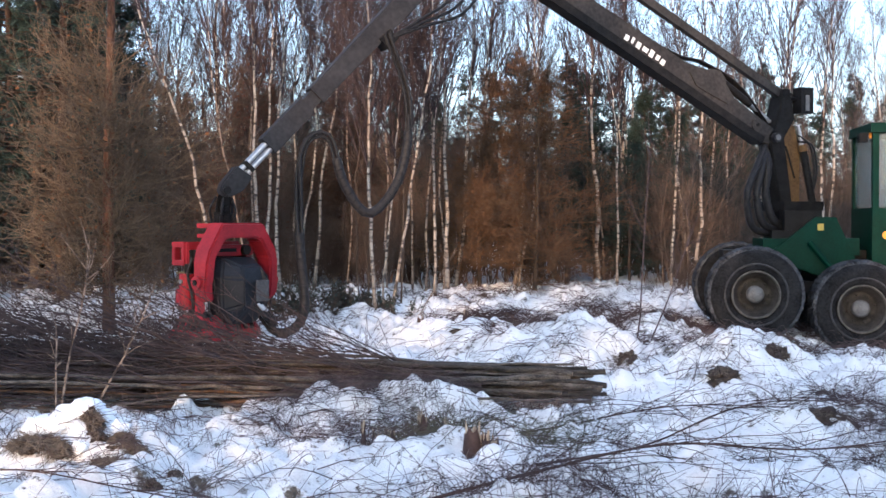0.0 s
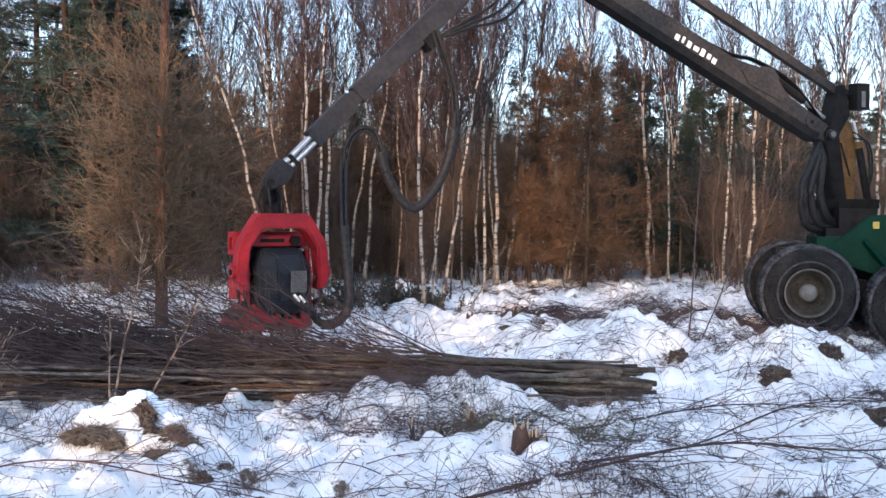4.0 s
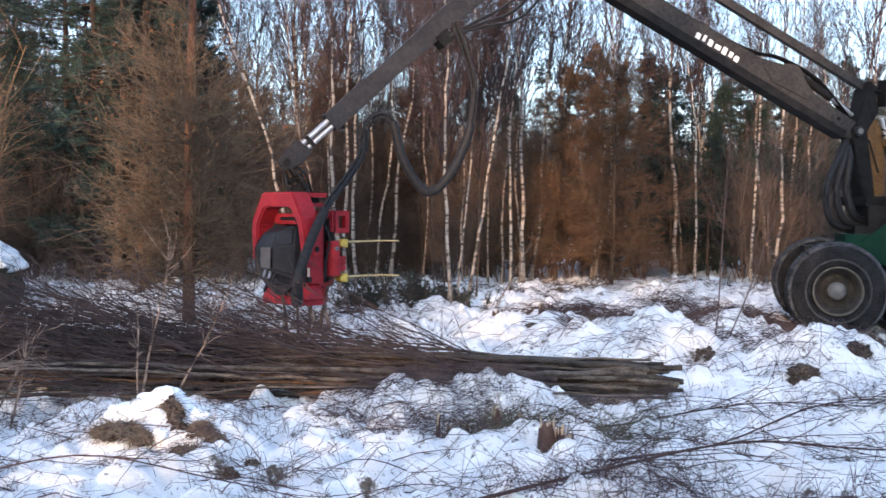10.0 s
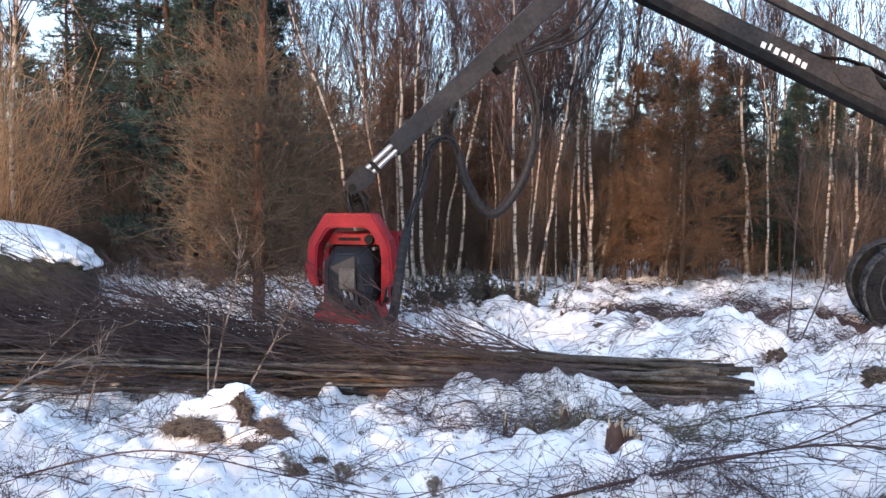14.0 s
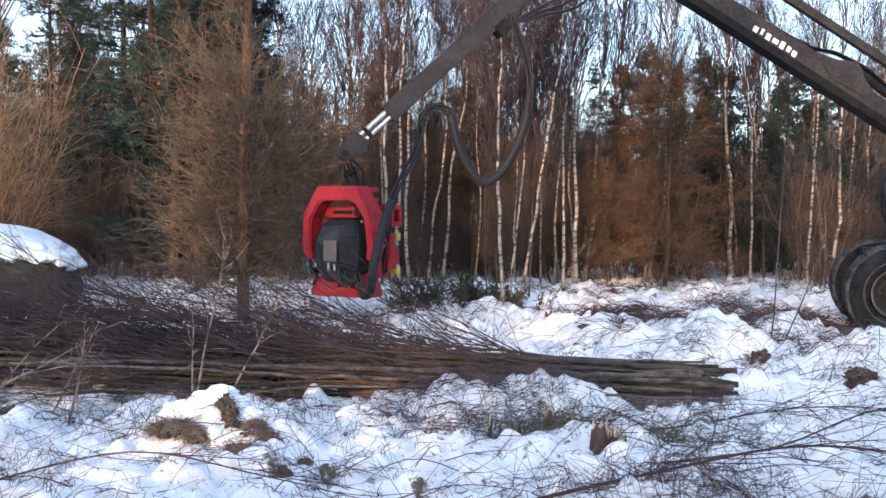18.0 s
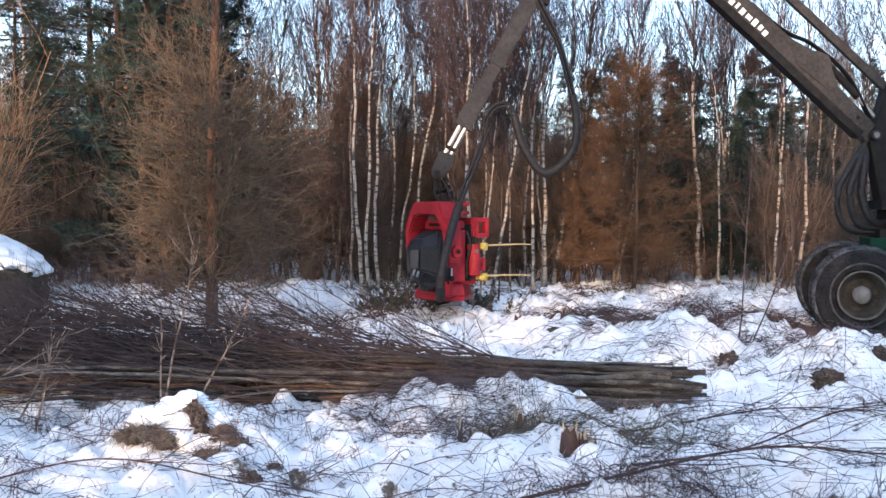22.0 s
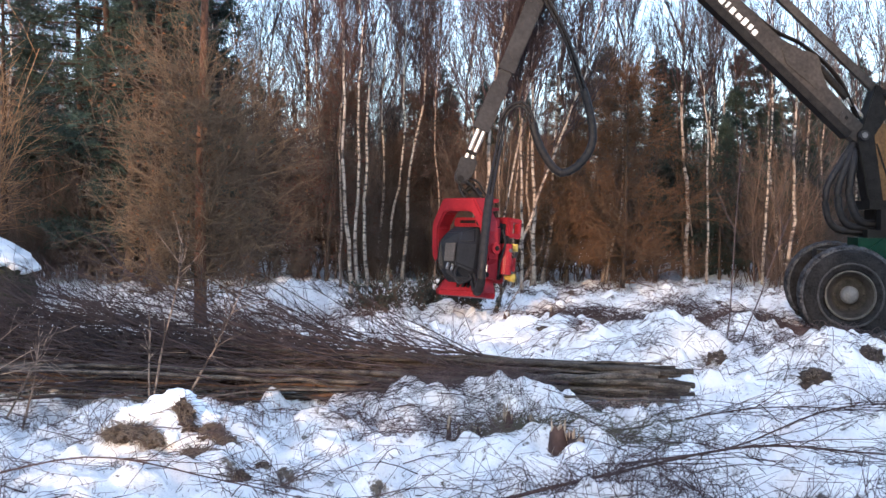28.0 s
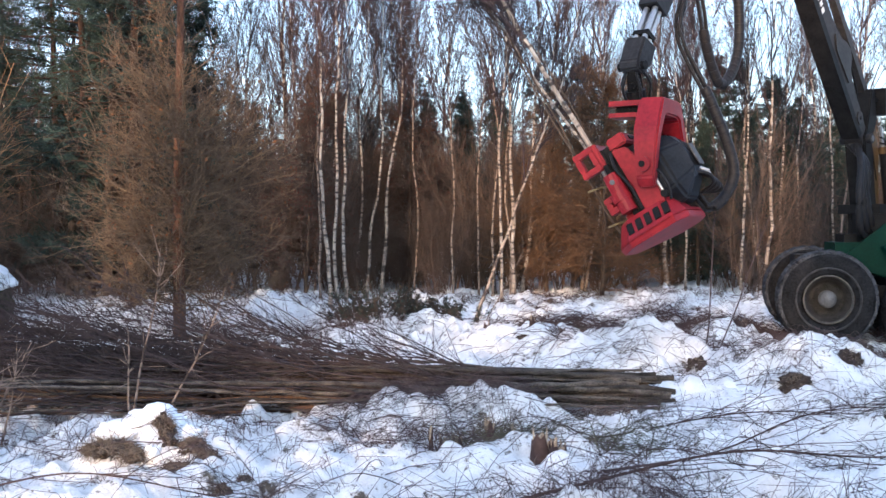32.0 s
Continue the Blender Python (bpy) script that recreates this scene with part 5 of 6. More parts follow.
def state(t):
    """Where the crane's joints are at t: matrices and points in the world."""
    psi, al, be, reach = (smooth_at(r, t) for r in (SLEW, BOOM, STICK, REACH))
    p = radians(psi)
    out = Vector((-math.cos(p), -math.sin(p), 0))
    pin = AXIS + out * FOOT
    base = Matrix.Rotation(radians(180 + psi), 4, "Z")         # local x points out along the crane
    boom = Matrix.Translation(pin) @ base @ Matrix.Rotation(-radians(al), 4, "Y")
    knee = boom @ Vector((BOOM_L, 0, 0))
    stick = Matrix.Translation(knee) @ base @ Matrix.Rotation(radians(be), 4, "Y")
    tip = stick @ Vector((reach, 0, 0))
    pin = stick @ Vector((reach + 0.30, 0, 0.0))
    head = Matrix.Translation(tip + Vector((smooth_at(SWAY, t), 0, smooth_at(DROP, t)))) @ pose(0, 0, 0, 0, 0, smooth_at(TURN, t) + math.degrees(math.atan2(-tip.x, tip.y)))
    top = head @ Vector((0, 0, -0.56))
    turner = Matrix.Translation(top) @ (pin - top).to_track_quat("Z", "Y").to_matrix().to_4x4()
    return dict(out=out, pillar=Matrix.Translation(AXIS) @ base, boom=boom, knee=knee, stick=stick, tip=tip, head=head, turner=turner, grip=head @ Matrix.Translation((0, 0.17, 0)), reach=reach, be=radians(be), turn=smooth_at(TURN, t), tilt=smooth_at(TILT, t), arms=smooth_at(ARMS, t))


def crane():
    """Pillar, boom, link, stick and sliding extension; each moving part has its own frame with x out along it."""
    e = tagged(new("crane"), "grey-brown hydraulic harvester crane with black hoses", "crane")
    got = {}
    pil = part("pillar", prism([(0.70, 0.02), (0.60, 0.14), (0.41, 0.76), (0.32, 0.76), (0.22, 0.30), (0.42, 0.0), (0.27, -1.0), (0.50, -1.0)], 0.32, pose(0, -0.16, 0)), M_BLACK, e, "black crane pillar", bevel=0.015)
    part("pillar_base", boxed((-0.2, 0.55, -0.32, 0.32, -1.12, -0.98), (-0.05, 0.42, -0.22, 0.22, -1.45, -1.12)), M_BLACK, pil, bevel=0.02)
    part("pillar_plate", prism([(0.47, 0.16), (0.22, 0.2), (0.11, -0.16), (0.11, -0.98), (0.31, -0.98), (0.45, -0.2)], 0.27, pose(0, -0.135, 0)), M_OCHRE, pil, "ochre painted pillar body", bevel=0.012)
    for y in (-0.2, 0.2):
        part("lift_cylinder", rod((-0.08, y, -1.0), (0.11, y, -0.14), 0.06), M_BLACK, pil)
        part("cylinder_gland", rod((0.098, y, -0.2), (0.12, y, -0.1), 0.07), M_OCHRE, pil)
        part("lift_rod", rod((0.115, y, -0.12), (0.21, y, 0.2), 0.03), M_CHROME, pil, "chrome piston rod")
    part("rib", prism([(0.40, -0.12), (0.37, -0.12), (0.20, -0.62), (0.23, -0.62)], 0.01, pose(0, 0.137, 0)), M_BLACK, pil)
    part("lamp_arm", rod((0.30, 0.12, 0.62), (0.12, 0.16, 0.60), 0.03), M_BLACK, pil)
    part("work_lamp", boxed((-0.03, 0.2, 0.08, 0.28, 0.38, 0.78)), M_BLACK, pil, "black work lamp", bevel=0.035)
    part("lamp_glass", boxed((0.05, 0.12, 0.276, 0.287, 0.42, 0.66)), M_HUB, pil, "pale lamp glass")
    for k in range(2):
        v, q = curve_tube([(0.2, 0.2, 0.05 - 0.1 * k), (0.02 - 0.05 * k, 0.26, -0.12), (-0.06 - 0.05 * k, 0.26, -0.55), (-0.02, 0.2, -1.0)], 0.018)
        linked("hose", mesh_of("hose", v, q, M_HOSE), pil)
    part("pin", rod((FOOT, -0.24, 0), (FOOT, 0.24, 0), 0.075, 16), M_CRANE, pil)
    for k in range(3):
        v, q = curve_tube([(FOOT + 0.05, 0.06 * k - 0.1, -0.05), (FOOT + 0.16 + 0.09 * k, 0.2, -0.40), (FOOT + 0.22 + 0.19 * k, 0.22 + 0.03 * k, -0.88), (FOOT + 0.06 + 0.19 * k, 0.24, -1.30 - 0.05 * k), (FOOT - 0.35, 0.16, -1.34 - 0.06 * k)], 0.065 - 0.006 * k)
        linked("hose", mesh_of("hose", v, q, M_HOSE), pil)
    got["pillar"] = pil
    # boom
    L = BOOM_L
    bo = part("boom", prism([(-0.1, -0.12), (0.25, -0.16), (L - 0.4, -0.13), (L + 0.1, -0.06), (L + 0.1, 0.1), (L - 0.5, 0.16), (1.9, 0.21), (1.45, 0.33), (1.2, 0.32), (0.9, 0.17), (-0.1, 0.12)], 0.26, pose(0, -0.13, 0)), M_BOOM, e, "worn tan-grey box-section main boom", bevel=0.012)
    part("boom_chord", boxed((0.15, L - 0.45, -0.137, 0.137, -0.19, -0.07)), M_BLACK, bo, "black lower chord", bevel=0.01)
    part("root_boss", rod((0.37, -0.15, 0.02), (0.37, 0.15, 0.02), 0.10, 24), M_BOOM, bo, "worn pin boss")
    part("bolt", rod((0.37, -0.16, 0.02), (0.37, 0.16, 0.02), 0.03, 10), M_BLACK, bo)
    part("foot_bolt", rod((0.0, -0.25, 0), (0.0, 0.25, 0), 0.045, 10), M_HUB, bo)
    part("lug_plate", prism([(1.0, 0.02), (1.2, 0.34), (1.34, 0.40), (1.5, 0.34), (1.8, 0.1), (1.6, -0.02)], 0.02, pose(0, 0.132, 0)), M_BOOM, bo, bevel=0.004)
    part("jib_cylinder", rod((0.55, 0, 0.29), (1.25, 0, 0.34), 0.06), M_BLACK, bo)
    part("jib_rod", rod((0.1, 0, 0.24), (0.56, 0, 0.29), 0.03), M_CHROME, bo, "chrome piston rod")
    for k, (x, w) in enumerate(((2.25, 0.1), (2.36, 0.09), (2.47, 0.1), (2.58, 0.12), (2.72, 0.10), (2.85, 0.07), (2.94, 0.10))):
        part("letter_bar", boxed((x - 0.02, x + w - 0.045, 0.131, 0.134, -0.05 + 0.015 * (k % 2), 0.035 + 0.012 * (k % 3))), M_WHITE, bo, "white worn lettering bar")
    for k in range(3):
        v, q = curve_tube([(0.2, -0.06 + 0.06 * k, 0.18), (0.9, -0.05 + 0.05 * k, 0.42), (1.6, -0.05 + 0.05 * k, 0.40), (2.4, -0.05 + 0.05 * k, 0.22), (L - 0.6, -0.05 + 0.05 * k, 0.19)], 0.018)
        linked("pipe", mesh_of("pipe", v, q, M_BLACK), bo)
    got["boom"] = bo
    li = part("link", boxed((0.0, L, -0.055, 0.055, -0.06, 0.06)), M_BOOM, e, "slender parallel link bar", bevel=0.015)
    part("link_end", rod((0, -0.09, 0), (0, 0.09, 0), 0.09, 16), M_BLACK, li)
    got["link"] = li
    kn = part("knuckle", prism([(-0.62, 0.66), (-0.42, 0.74), (0.12, 0.12), (0.12, -0.14), (-0.12, -0.14)], 0.3, pose(0, -0.15, 0)), M_CRANE, e, bevel=0.02)
    got["knuckle"] = kn
    st = part("stick", prism([(-0.35, -0.06), (0.0, -0.16), (3.2, -0.12), (3.2, 0.12), (0.3, 0.17), (-0.2, 0.14)], 0.24, pose(0, -0.12, 0)), M_CRANE, e, "grey box-section outer stick", bevel=0.012)
    part("collar", boxed((3.05, 3.22, -0.128, 0.128, -0.128, 0.128)), M_CRANE, st, bevel=0.01)
    for k in range(3):
        v, q = curve_tube([(-0.5 + 0.06 * k, 0.14, -0.05), (0.15, 0.17, -0.26 - 0.12 * k), (0.9, 0.18, -0.40 - 0.13 * k), (1.5, 0.18, -0.28 - 0.05 * k), (1.98, 0.13, -0.16)], 0.022)
        linked("hose", mesh_of("hose", v, q, M_HOSE), st)
    part("hose_bracket", boxed((1.86, 2.06, -0.16, 0.16, -0.26, -0.08)), M_BLACK, st, bevel=0.01)
    got["stick"] = st
    # the extension's frame has its origin at the tip
    ex = part("extension", boxed((-2.4, -0.5, -0.09, 0.09, -0.095, 0.095)), M_CRANE, e, "grey sliding stick extension", bevel=0.008)
    for y in (-0.055, 0.055):
        part("slide_rod", rod((-0.62, y, 0.04), (-0.02, y, 0.04), 0.034), M_CHROME, ex, "bright steel slide rod")
        part("slide_rod", rod((-0.62, y, -0.05), (-0.06, y, -0.05), 0.034), M_CHROME, ex, "bright steel slide rod")
    part("sleeve", boxed((-1.25, -0.5, -0.125, 0.125, -0.13, 0.13)), M_CRANE, ex, bevel=0.01)
    part("rod_guide", boxed((-0.16, -0.10, -0.10, 0.10, -0.085, 0.075)), M_BLACK, ex, bevel=0.01)
    part("tip_block", prism([(-0.06, -0.13), (0.16, -0.16), (0.36, -0.08), (0.38, 0.04), (0.30, 0.10), (-0.02, 0.13)], 0.26, pose(0, -0.13, 0)), M_CRANE, ex, "dark grey tip block", bevel=0.02)
    part("tip_pin", rod((0.30, -0.17, 0.0), (0.30, 0.17, 0.0), 0.05, 14), M_BLACK, ex)
    got["extension"] = ex
    ro = part("rotator", rod((0, 0, 0.0), (0, 0, 0.13), 0.115, 18), M_BLACK, e, "black rotator hanging from the tip")
    for y in (-0.08, 0.05):
        part("link_plate", prism([(-0.07, 0.10), (0.07, 0.10), (0.055, 0.36), (-0.055, 0.36)], 0.03, pose(0, y, 0)), M_BLACK, ro, bevel=0.008)
    part("rotator_bolt", rod((0, -0.12, 0.2), (0, 0.12, 0.2), 0.035), M_BLACK, ro)
    for k in range(5):
        a = 0.4 + k * 1.25
        v, q = curve_tube([(0.10 * math.cos(a), 0.10 * math.sin(a), 0.34), (0.17 * math.cos(a), 0.17 * math.sin(a), 0.18), (0.14 * math.cos(a), 0.14 * math.sin(a), 0.02), (0.12 * math.cos(a + 0.3), 0.12 * math.sin(a + 0.3), -0.12)], 0.016, 6, 5)
        linked("short_hose", mesh_of("short_hose", v, q, M_HOSE), ro)
    got["rotator"] = ro
    # hose pieces: ribbed sleeve where the bundle is wrapped, three bare hoses elsewhere
    v, q = lathe([(0.0, -0.085), (0.060, -0.084), (0.066, -0.07), (0.060, -0.05), (0.066, -0.03), (0.060, -0.01), (0.066, 0.01), (0.060, 0.03), (0.066, 0.05), (0.060, 0.07), (0.058, 0.084), (0.0, 0.085)], 14)
    sleeve = mesh_of("hose_sleeve", v[:, [0, 2, 1]], q[:, ::-1], M_HOSE)
    strand = [mesh_of("hose_strand", *tubes([[(0.036 * math.cos(a), 0.036 * math.sin(a), z) for z in (-0.085, 0, 0.085)]], np.full((1, 3), 0.022), 8), M_HOSE) for a in (0.4, 2.5, 4.6)]
    got["hose"] = []
    for k in range(64):
        if 12 <= k < 31 or 48 <= k < 61:
            got["hose"].append(linked("hose_sleeve", sleeve, e, "ribbed black hose sleeve"))
        else:
            got["hose"].append(linked("hose_strand", strand[0], e, "thin bare black hoses"))
            linked("hose_strand", strand[1], got["hose"][-1])
            linked("hose_strand", strand[2], got["hose"][-1])
    return got


CR = crane()


def frustum(low, high, z0, z1):
    """A body between two outlines of equal count, at the heights z0 and z1."""
    bm = bmesh.new()
    a = [bm.verts.new((x, y, z0)) for x, y in low]
    b = [bm.verts.new((x, y, z1)) for x, y in high]
    bm.faces.new(a[::-1])
    bm.faces.new(b)
    for k in range(len(a)):
        n = (k + 1) % len(a)
        bm.faces.new((a[k], a[n], b[n], b[k]))
    return bm


def window_frame(y0, y1, z0, z1, rim, x, thick):
    """An upright plate across x with one rectangular opening through it."""
    return boxed((x, x + thick, y0, y1, z1 - rim, z1), (x, x + thick, y0, y1, z0, z0 + rim), (x, x + thick, y0, y0 + rim, z0 + rim, z1 - rim), (x, x + thick, y1 - rim, y1, z0 + rim, z1 - rim))


PIVOT = (0, -0.36, -1.30)     # the axle on which the inner frame tilts in the yoke


def head():
    """The felling head. Its frame hangs from the tip: z up, the motor cover at -y, the gripping side at +y."""
    e = tagged(new("felling_head"), "red felling head with a dark grey motor cover", "felling head")
    H = {"thing": e}
    w, z1 = 0.60, -0.56
    outer = [(-w + 0.05, -1.54), (-w - 0.02, -1.44), (-w, -1.05), (-w + 0.04, z1 - 0.34), (-0.34, z1), (0.34, z1), (w - 0.04, z1 - 0.34), (w, -1.05), (w + 0.02, -1.44), (w - 0.05, -1.54)]
    inner = [(w - 0.15, -1.54), (w - 0.12, -1.38), (w - 0.15, z1 - 0.44), (0.30, z1 - 0.22), (0.2, z1 - 0.19), (-0.2, z1 - 0.19), (-0.30, z1 - 0.22), (-w + 0.15, z1 - 0.44), (-w + 0.12, -1.38), (-w + 0.15, -1.54)]
    yoke = part("yoke", prism(outer + inner, 0.28, pose(0, -0.58, 0)), M_RED, e, "red arched hanger", bevel=0.022)
    for v in yoke.data.vertices:                # the legs grow narrower towards their feet
        k = min(1.0, max(0.0, (-0.95 - v.co.z) / 0.6))
        v.co.y = -0.44 + (v.co.y + 0.44) * (1 - 0.35 * k)
    for x in (-w + 0.02, w - 0.02):
        part("axle_boss", rod((x - 0.08, PIVOT[1] - 0.06, PIVOT[2]), (x + 0.08, PIVOT[1] - 0.06, PIVOT[2]), 0.085, 18), M_RED, yoke)
        part("axle_bolt", rod((x - 0.10, PIVOT[1] - 0.06, PIVOT[2]), (x + 0.10, PIVOT[1] - 0.06, PIVOT[2]), 0.035, 8), M_BLACK, yoke)
    for z, t in ((-0.565, 0.06), (-0.70, 0.05)):
        part("hanger_arm", boxed((-0.19, 0.19, -0.34, 0.10, z - t, z)), M_RED, e, "red fork plate under the rotator", bevel=0.015)
    part("hanger_core", boxed((-0.10, 0.10, -0.32, 0.04, -0.70, -0.625)), M_BLACK, e, bevel=0.01)
    body = part("body", boxed((-0.38, 0.38, -0.20, 0.0, -1.75, -0.90)), M_BLACK, e, "dark upright inner frame", bevel=0.02)
    body.matrix_basis = Matrix.Translation(PIVOT)
    H["body"] = body
    inb = Matrix.Translation((-Vector(PIVOT)))
    body.data.transform(inb)

    def on(name, bm, mat, label="", bevel=0.0, smooth=False):
        bmesh.ops.transform(bm, matrix=inb, verts=bm.verts)
        return part(name, bm, mat, body, label, smooth, bevel)

    # the faceted cover over the motor, deepest at its middle
    ring = [(-0.35, -1.66), (-0.36, -1.24), (-0.25, -1.0), (0.25, -1.0), (0.36, -1.24), (0.35, -1.66), (0.22, -1.84), (-0.22, -1.84)]
    face = [(-0.18, -1.58), (-0.18, -1.26), (-0.14, -1.10), (0.17, -1.10), (0.22, -1.26), (0.22, -1.58), (0.15, -1.68), (-0.13, -1.68)]
    cover = bmesh.new()
    back = [cover.verts.new((x, -0.10, z)) for x, z in ring]
    mid = [cover.verts.new((x, -0.56 + 0.10 * max(0.0, (z + 1.22) / 0.24), z)) for x, z in ring]
    front = [cover.verts.new((x, -0.81 + 0.12 * max(0.0, (z + 1.26) / 0.16) + 0.10 * max(0.0, (-1.58 - z) / 0.10), z)) for x, z in face]
    for a, b in ((back, mid), (mid, front)):
        for k in range(8):
            n = (k + 1) % 8
            cover.faces.new((a[k], a[n], b[n], b[k]))
    cover.faces.new(front)
    cover.faces.new(back[::-1])
    bmesh.ops.recalc_face_normals(cover, faces=cover.faces)
    on("motor_cover", cover, M_COVER, "dark grey faceted motor cover", 0.028)
    on("cover_panel", boxed((-0.02, 0.20, -0.822, -0.808, -1.55, -1.28)), M_PANEL, "lighter grey cover panel", 0.006)
    for k in range(5):
        on("vent", boxed((-0.365, -0.352, -0.44, -0.22, -1.52 + 0.055 * k, -1.50 + 0.055 * k)), M_BLACK, "dark vent slot")
    for x in (-0.42, 0.42):
        on("side_plate", prism([(-0.38, -1.76), (-0.40, -1.30), (-0.30, -1.02), (-0.14, -0.98), (-0.14, -1.76)], 0.05, Matrix.Translation((x + 0.025, 0, 0)) @ Matrix.Rotation(radians(90), 4, "Z")), M_RED, "red side plate", 0.012)
        on("grip_rod", rod((x * 1.16, -0.42, -1.66), (x * 1.16, -0.42, -1.36), 0.016), M_CHROME, "chrome piston rod")
        on("rod_cylinder", rod((x * 1.16, -0.42, -1.36), (x * 1.16, -0.42, -1.10), 0.032), M_RED)
        on("joint", rod((x * 1.10, -0.42, -1.70), (x * 1.22, -0.42, -1.70), 0.04), M_BLACK)
        v, q = curve_tube([(x * 1.14, -0.44, -1.34), (x * 1.24, -0.50, -1.50), (x * 1.20, -0.50, -1.66), (x * 1.02, -0.44, -1.78)], 0.016, 6)
        linked("hose", mesh_of("hose", v - np.array(PIVOT), q, M_HOSE), body)
    on("cross_member", boxed((-0.40, 0.40, -0.34, -0.12, -0.98, -0.84)), M_RED, "red cross member under the arch", 0.02)
    on("slot", boxed((-0.24, 0.08, -0.352, -0.338, -0.93, -0.885)), M_BLACK, "dark slot")
    on("swivel", rod((0.22, -0.40, -0.91), (0.22, -0.30, -0.91), 0.065, 14), M_BLACK, "black swivel joint")
    on("swivel_bolt", rod((0.30, -0.42, -1.03), (0.30, -0.34, -1.03), 0.024, 10), M_HUB)
    for k in range(4):
        v, q = curve_tube([(-0.02 + 0.07 * k, -0.72, -1.60), (0.06 + 0.06 * k, -0.82, -1.68 - 0.02 * k), (0.18 + 0.05 * k, -0.80, -1.78 - 0.03 * k), (0.32 + 0.02 * k, -0.60, -1.78)], 0.02)
        linked("hose", mesh_of("hose", v - np.array(PIVOT), q, M_HOSE), body)
    on("fitting", rod((0.04, -0.78, -1.58), (0.09, -0.84, -1.66), 0.022, 8), M_CHROME, "bright hose fitting")
    on("fitting", rod((0.12, -0.76, -1.60), (0.17, -0.82, -1.68), 0.022, 8), M_CHROME, "bright hose fitting")
    # the saw housing: a low box with sloping flanks and slots in them
    low = [(-0.60, -0.40), (-0.62, 0.16), (-0.42, 0.34), (-0.05, 0.32), (0.20, 0.10), (0.46, -0.16), (0.46, -0.40), (0.30, -0.52), (-0.40, -0.52)]
    high = [(x * 0.74, -0.09 + (y + 0.09) * 0.74) for x, y in low]
    on("saw_base", frustum([(x * 0.97, -0.09 + (y + 0.09) * 0.97) for x, y in low][::-1], low[::-1], -2.04, -1.97), M_RED, "flat red saw base", 0.008)
    on("saw_housing", frustum(low[::-1], high[::-1], -1.968, -1.72), M_RED, "wide red saw housing with sloping flanks", 0.012)
    for k in range(5):
        y = -0.40 + k * 0.125
        on("slot", boxed((-0.012, 0.012, y * 0.9 - 0.036, y * 0.9 + 0.036, -0.075, 0.075), m=pose(-0.533, 0, -1.845, 0, math.degrees(math.atan2(0.26 * 0.61, 0.248)), 0)), M_BLACK, "dark slot")
        if k > 1:
            on("slot", boxed((-0.26 + k * 0.11, -0.20 + k * 0.11, -0.012, 0.012, -0.075, 0.075), m=pose(0, -0.464, -1.845, -math.degrees(math.atan2(0.26 * 0.46, 0.248)), 0, 0)), M_BLACK, "dark slot")
    on("neck", boxed((-0.34, 0.34, -0.30, 0.12, -1.80, -1.64)), M_RED, "red neck above the saw housing", 0.02)
    # the gripping side: two open brackets, a pair of upright cylinders between them
    for z0, zt, y1, kind in ((-1.10, -0.80, 0.28, "upper"), (-1.60, -1.40, 0.22, "lower")):
        on("cross_plate", boxed((-0.44, 0.44, -0.02, 0.05, z0, zt)), M_RED, "red %s gripping plate" % kind, 0.015)
        for x in (-0.46, 0.36):
            on("bracket", window_frame(0.03, y1, z0, zt, 0.07, x, 0.10), M_RED, "red %s bracket with an opening" % kind, 0.01)
    for x in (-0.44, 0.44):
        on("grip_cylinder", rod((x, 0.02, -1.66), (x, 0.0, -1.20), 0.095, 16), M_RED, "red upright cylinder")
        on("cylinder_head", rod((x, 0.02, -1.52), (x, 0.02, -1.42), 0.11, 16), M_RED)
        on("cylinder_rod", rod((x, 0.0, -1.20), (x, -0.01, -1.08), 0.035, 10), M_BLACK)
        on("bolt", rod((x * 1.25, 0.0, -1.30), (x * 1.1, 0.0, -1.30), 0.03, 8), M_HUB)
        on("side_rail", boxed((x * 0.88 - 0.03, x * 0.88 + 0.03, -0.05, 0.01, -1.72, -0.9)), M_BLACK, bevel=0.006)
        v, q = curve_tube([(x * 1.02, -0.12, -1.0), (x * 1.16, -0.10, -1.2), (x * 1.10, -0.14, -1.45), (x * 1.0, -0.12, -1.70)], 0.018, 6)
        linked("hose", mesh_of("hose", v - np.array(PIVOT), q, M_HOSE), body)
    for z in (-1.24, -1.70):
        on("arm_hinge", rod((0.40, 0.22, z - 0.05), (0.40, 0.22, z + 0.06), 0.06), M_YELLOW, "yellow arm hinge")
        on("hinge_lug", prism([(-0.06, -0.03), (0.10, -0.05), (0.10, 0.05), (-0.06, 0.03)], 0.06, Matrix.Translation((0.40, 0.14, z - 0.03)) @ Matrix.Rotation(radians(90), 4, "X")), M_YELLOW, "yellow hinge lug", 0.008)
    # the gripping arms
    H["arms"] = []
    for z, th in ((-1.22, 0.017), (-1.68, 0.018)):
        v, q = tubes(spline(np.array([(0, 0, 0), (0.25, 0.02, 0.01), (0.5, 0.0, 0.02), (0.74, -0.10, 0.02)]), 5)[None], np.linspace(th, th * 0.6, 16)[None], 8)
        arm = linked("grip_arm", mesh_of("grip_arm", v, q, M_STRAW), e, "thin curved straw-coloured gripping arm")
        H["arms"].append((arm, z))
    return H


HD = head()


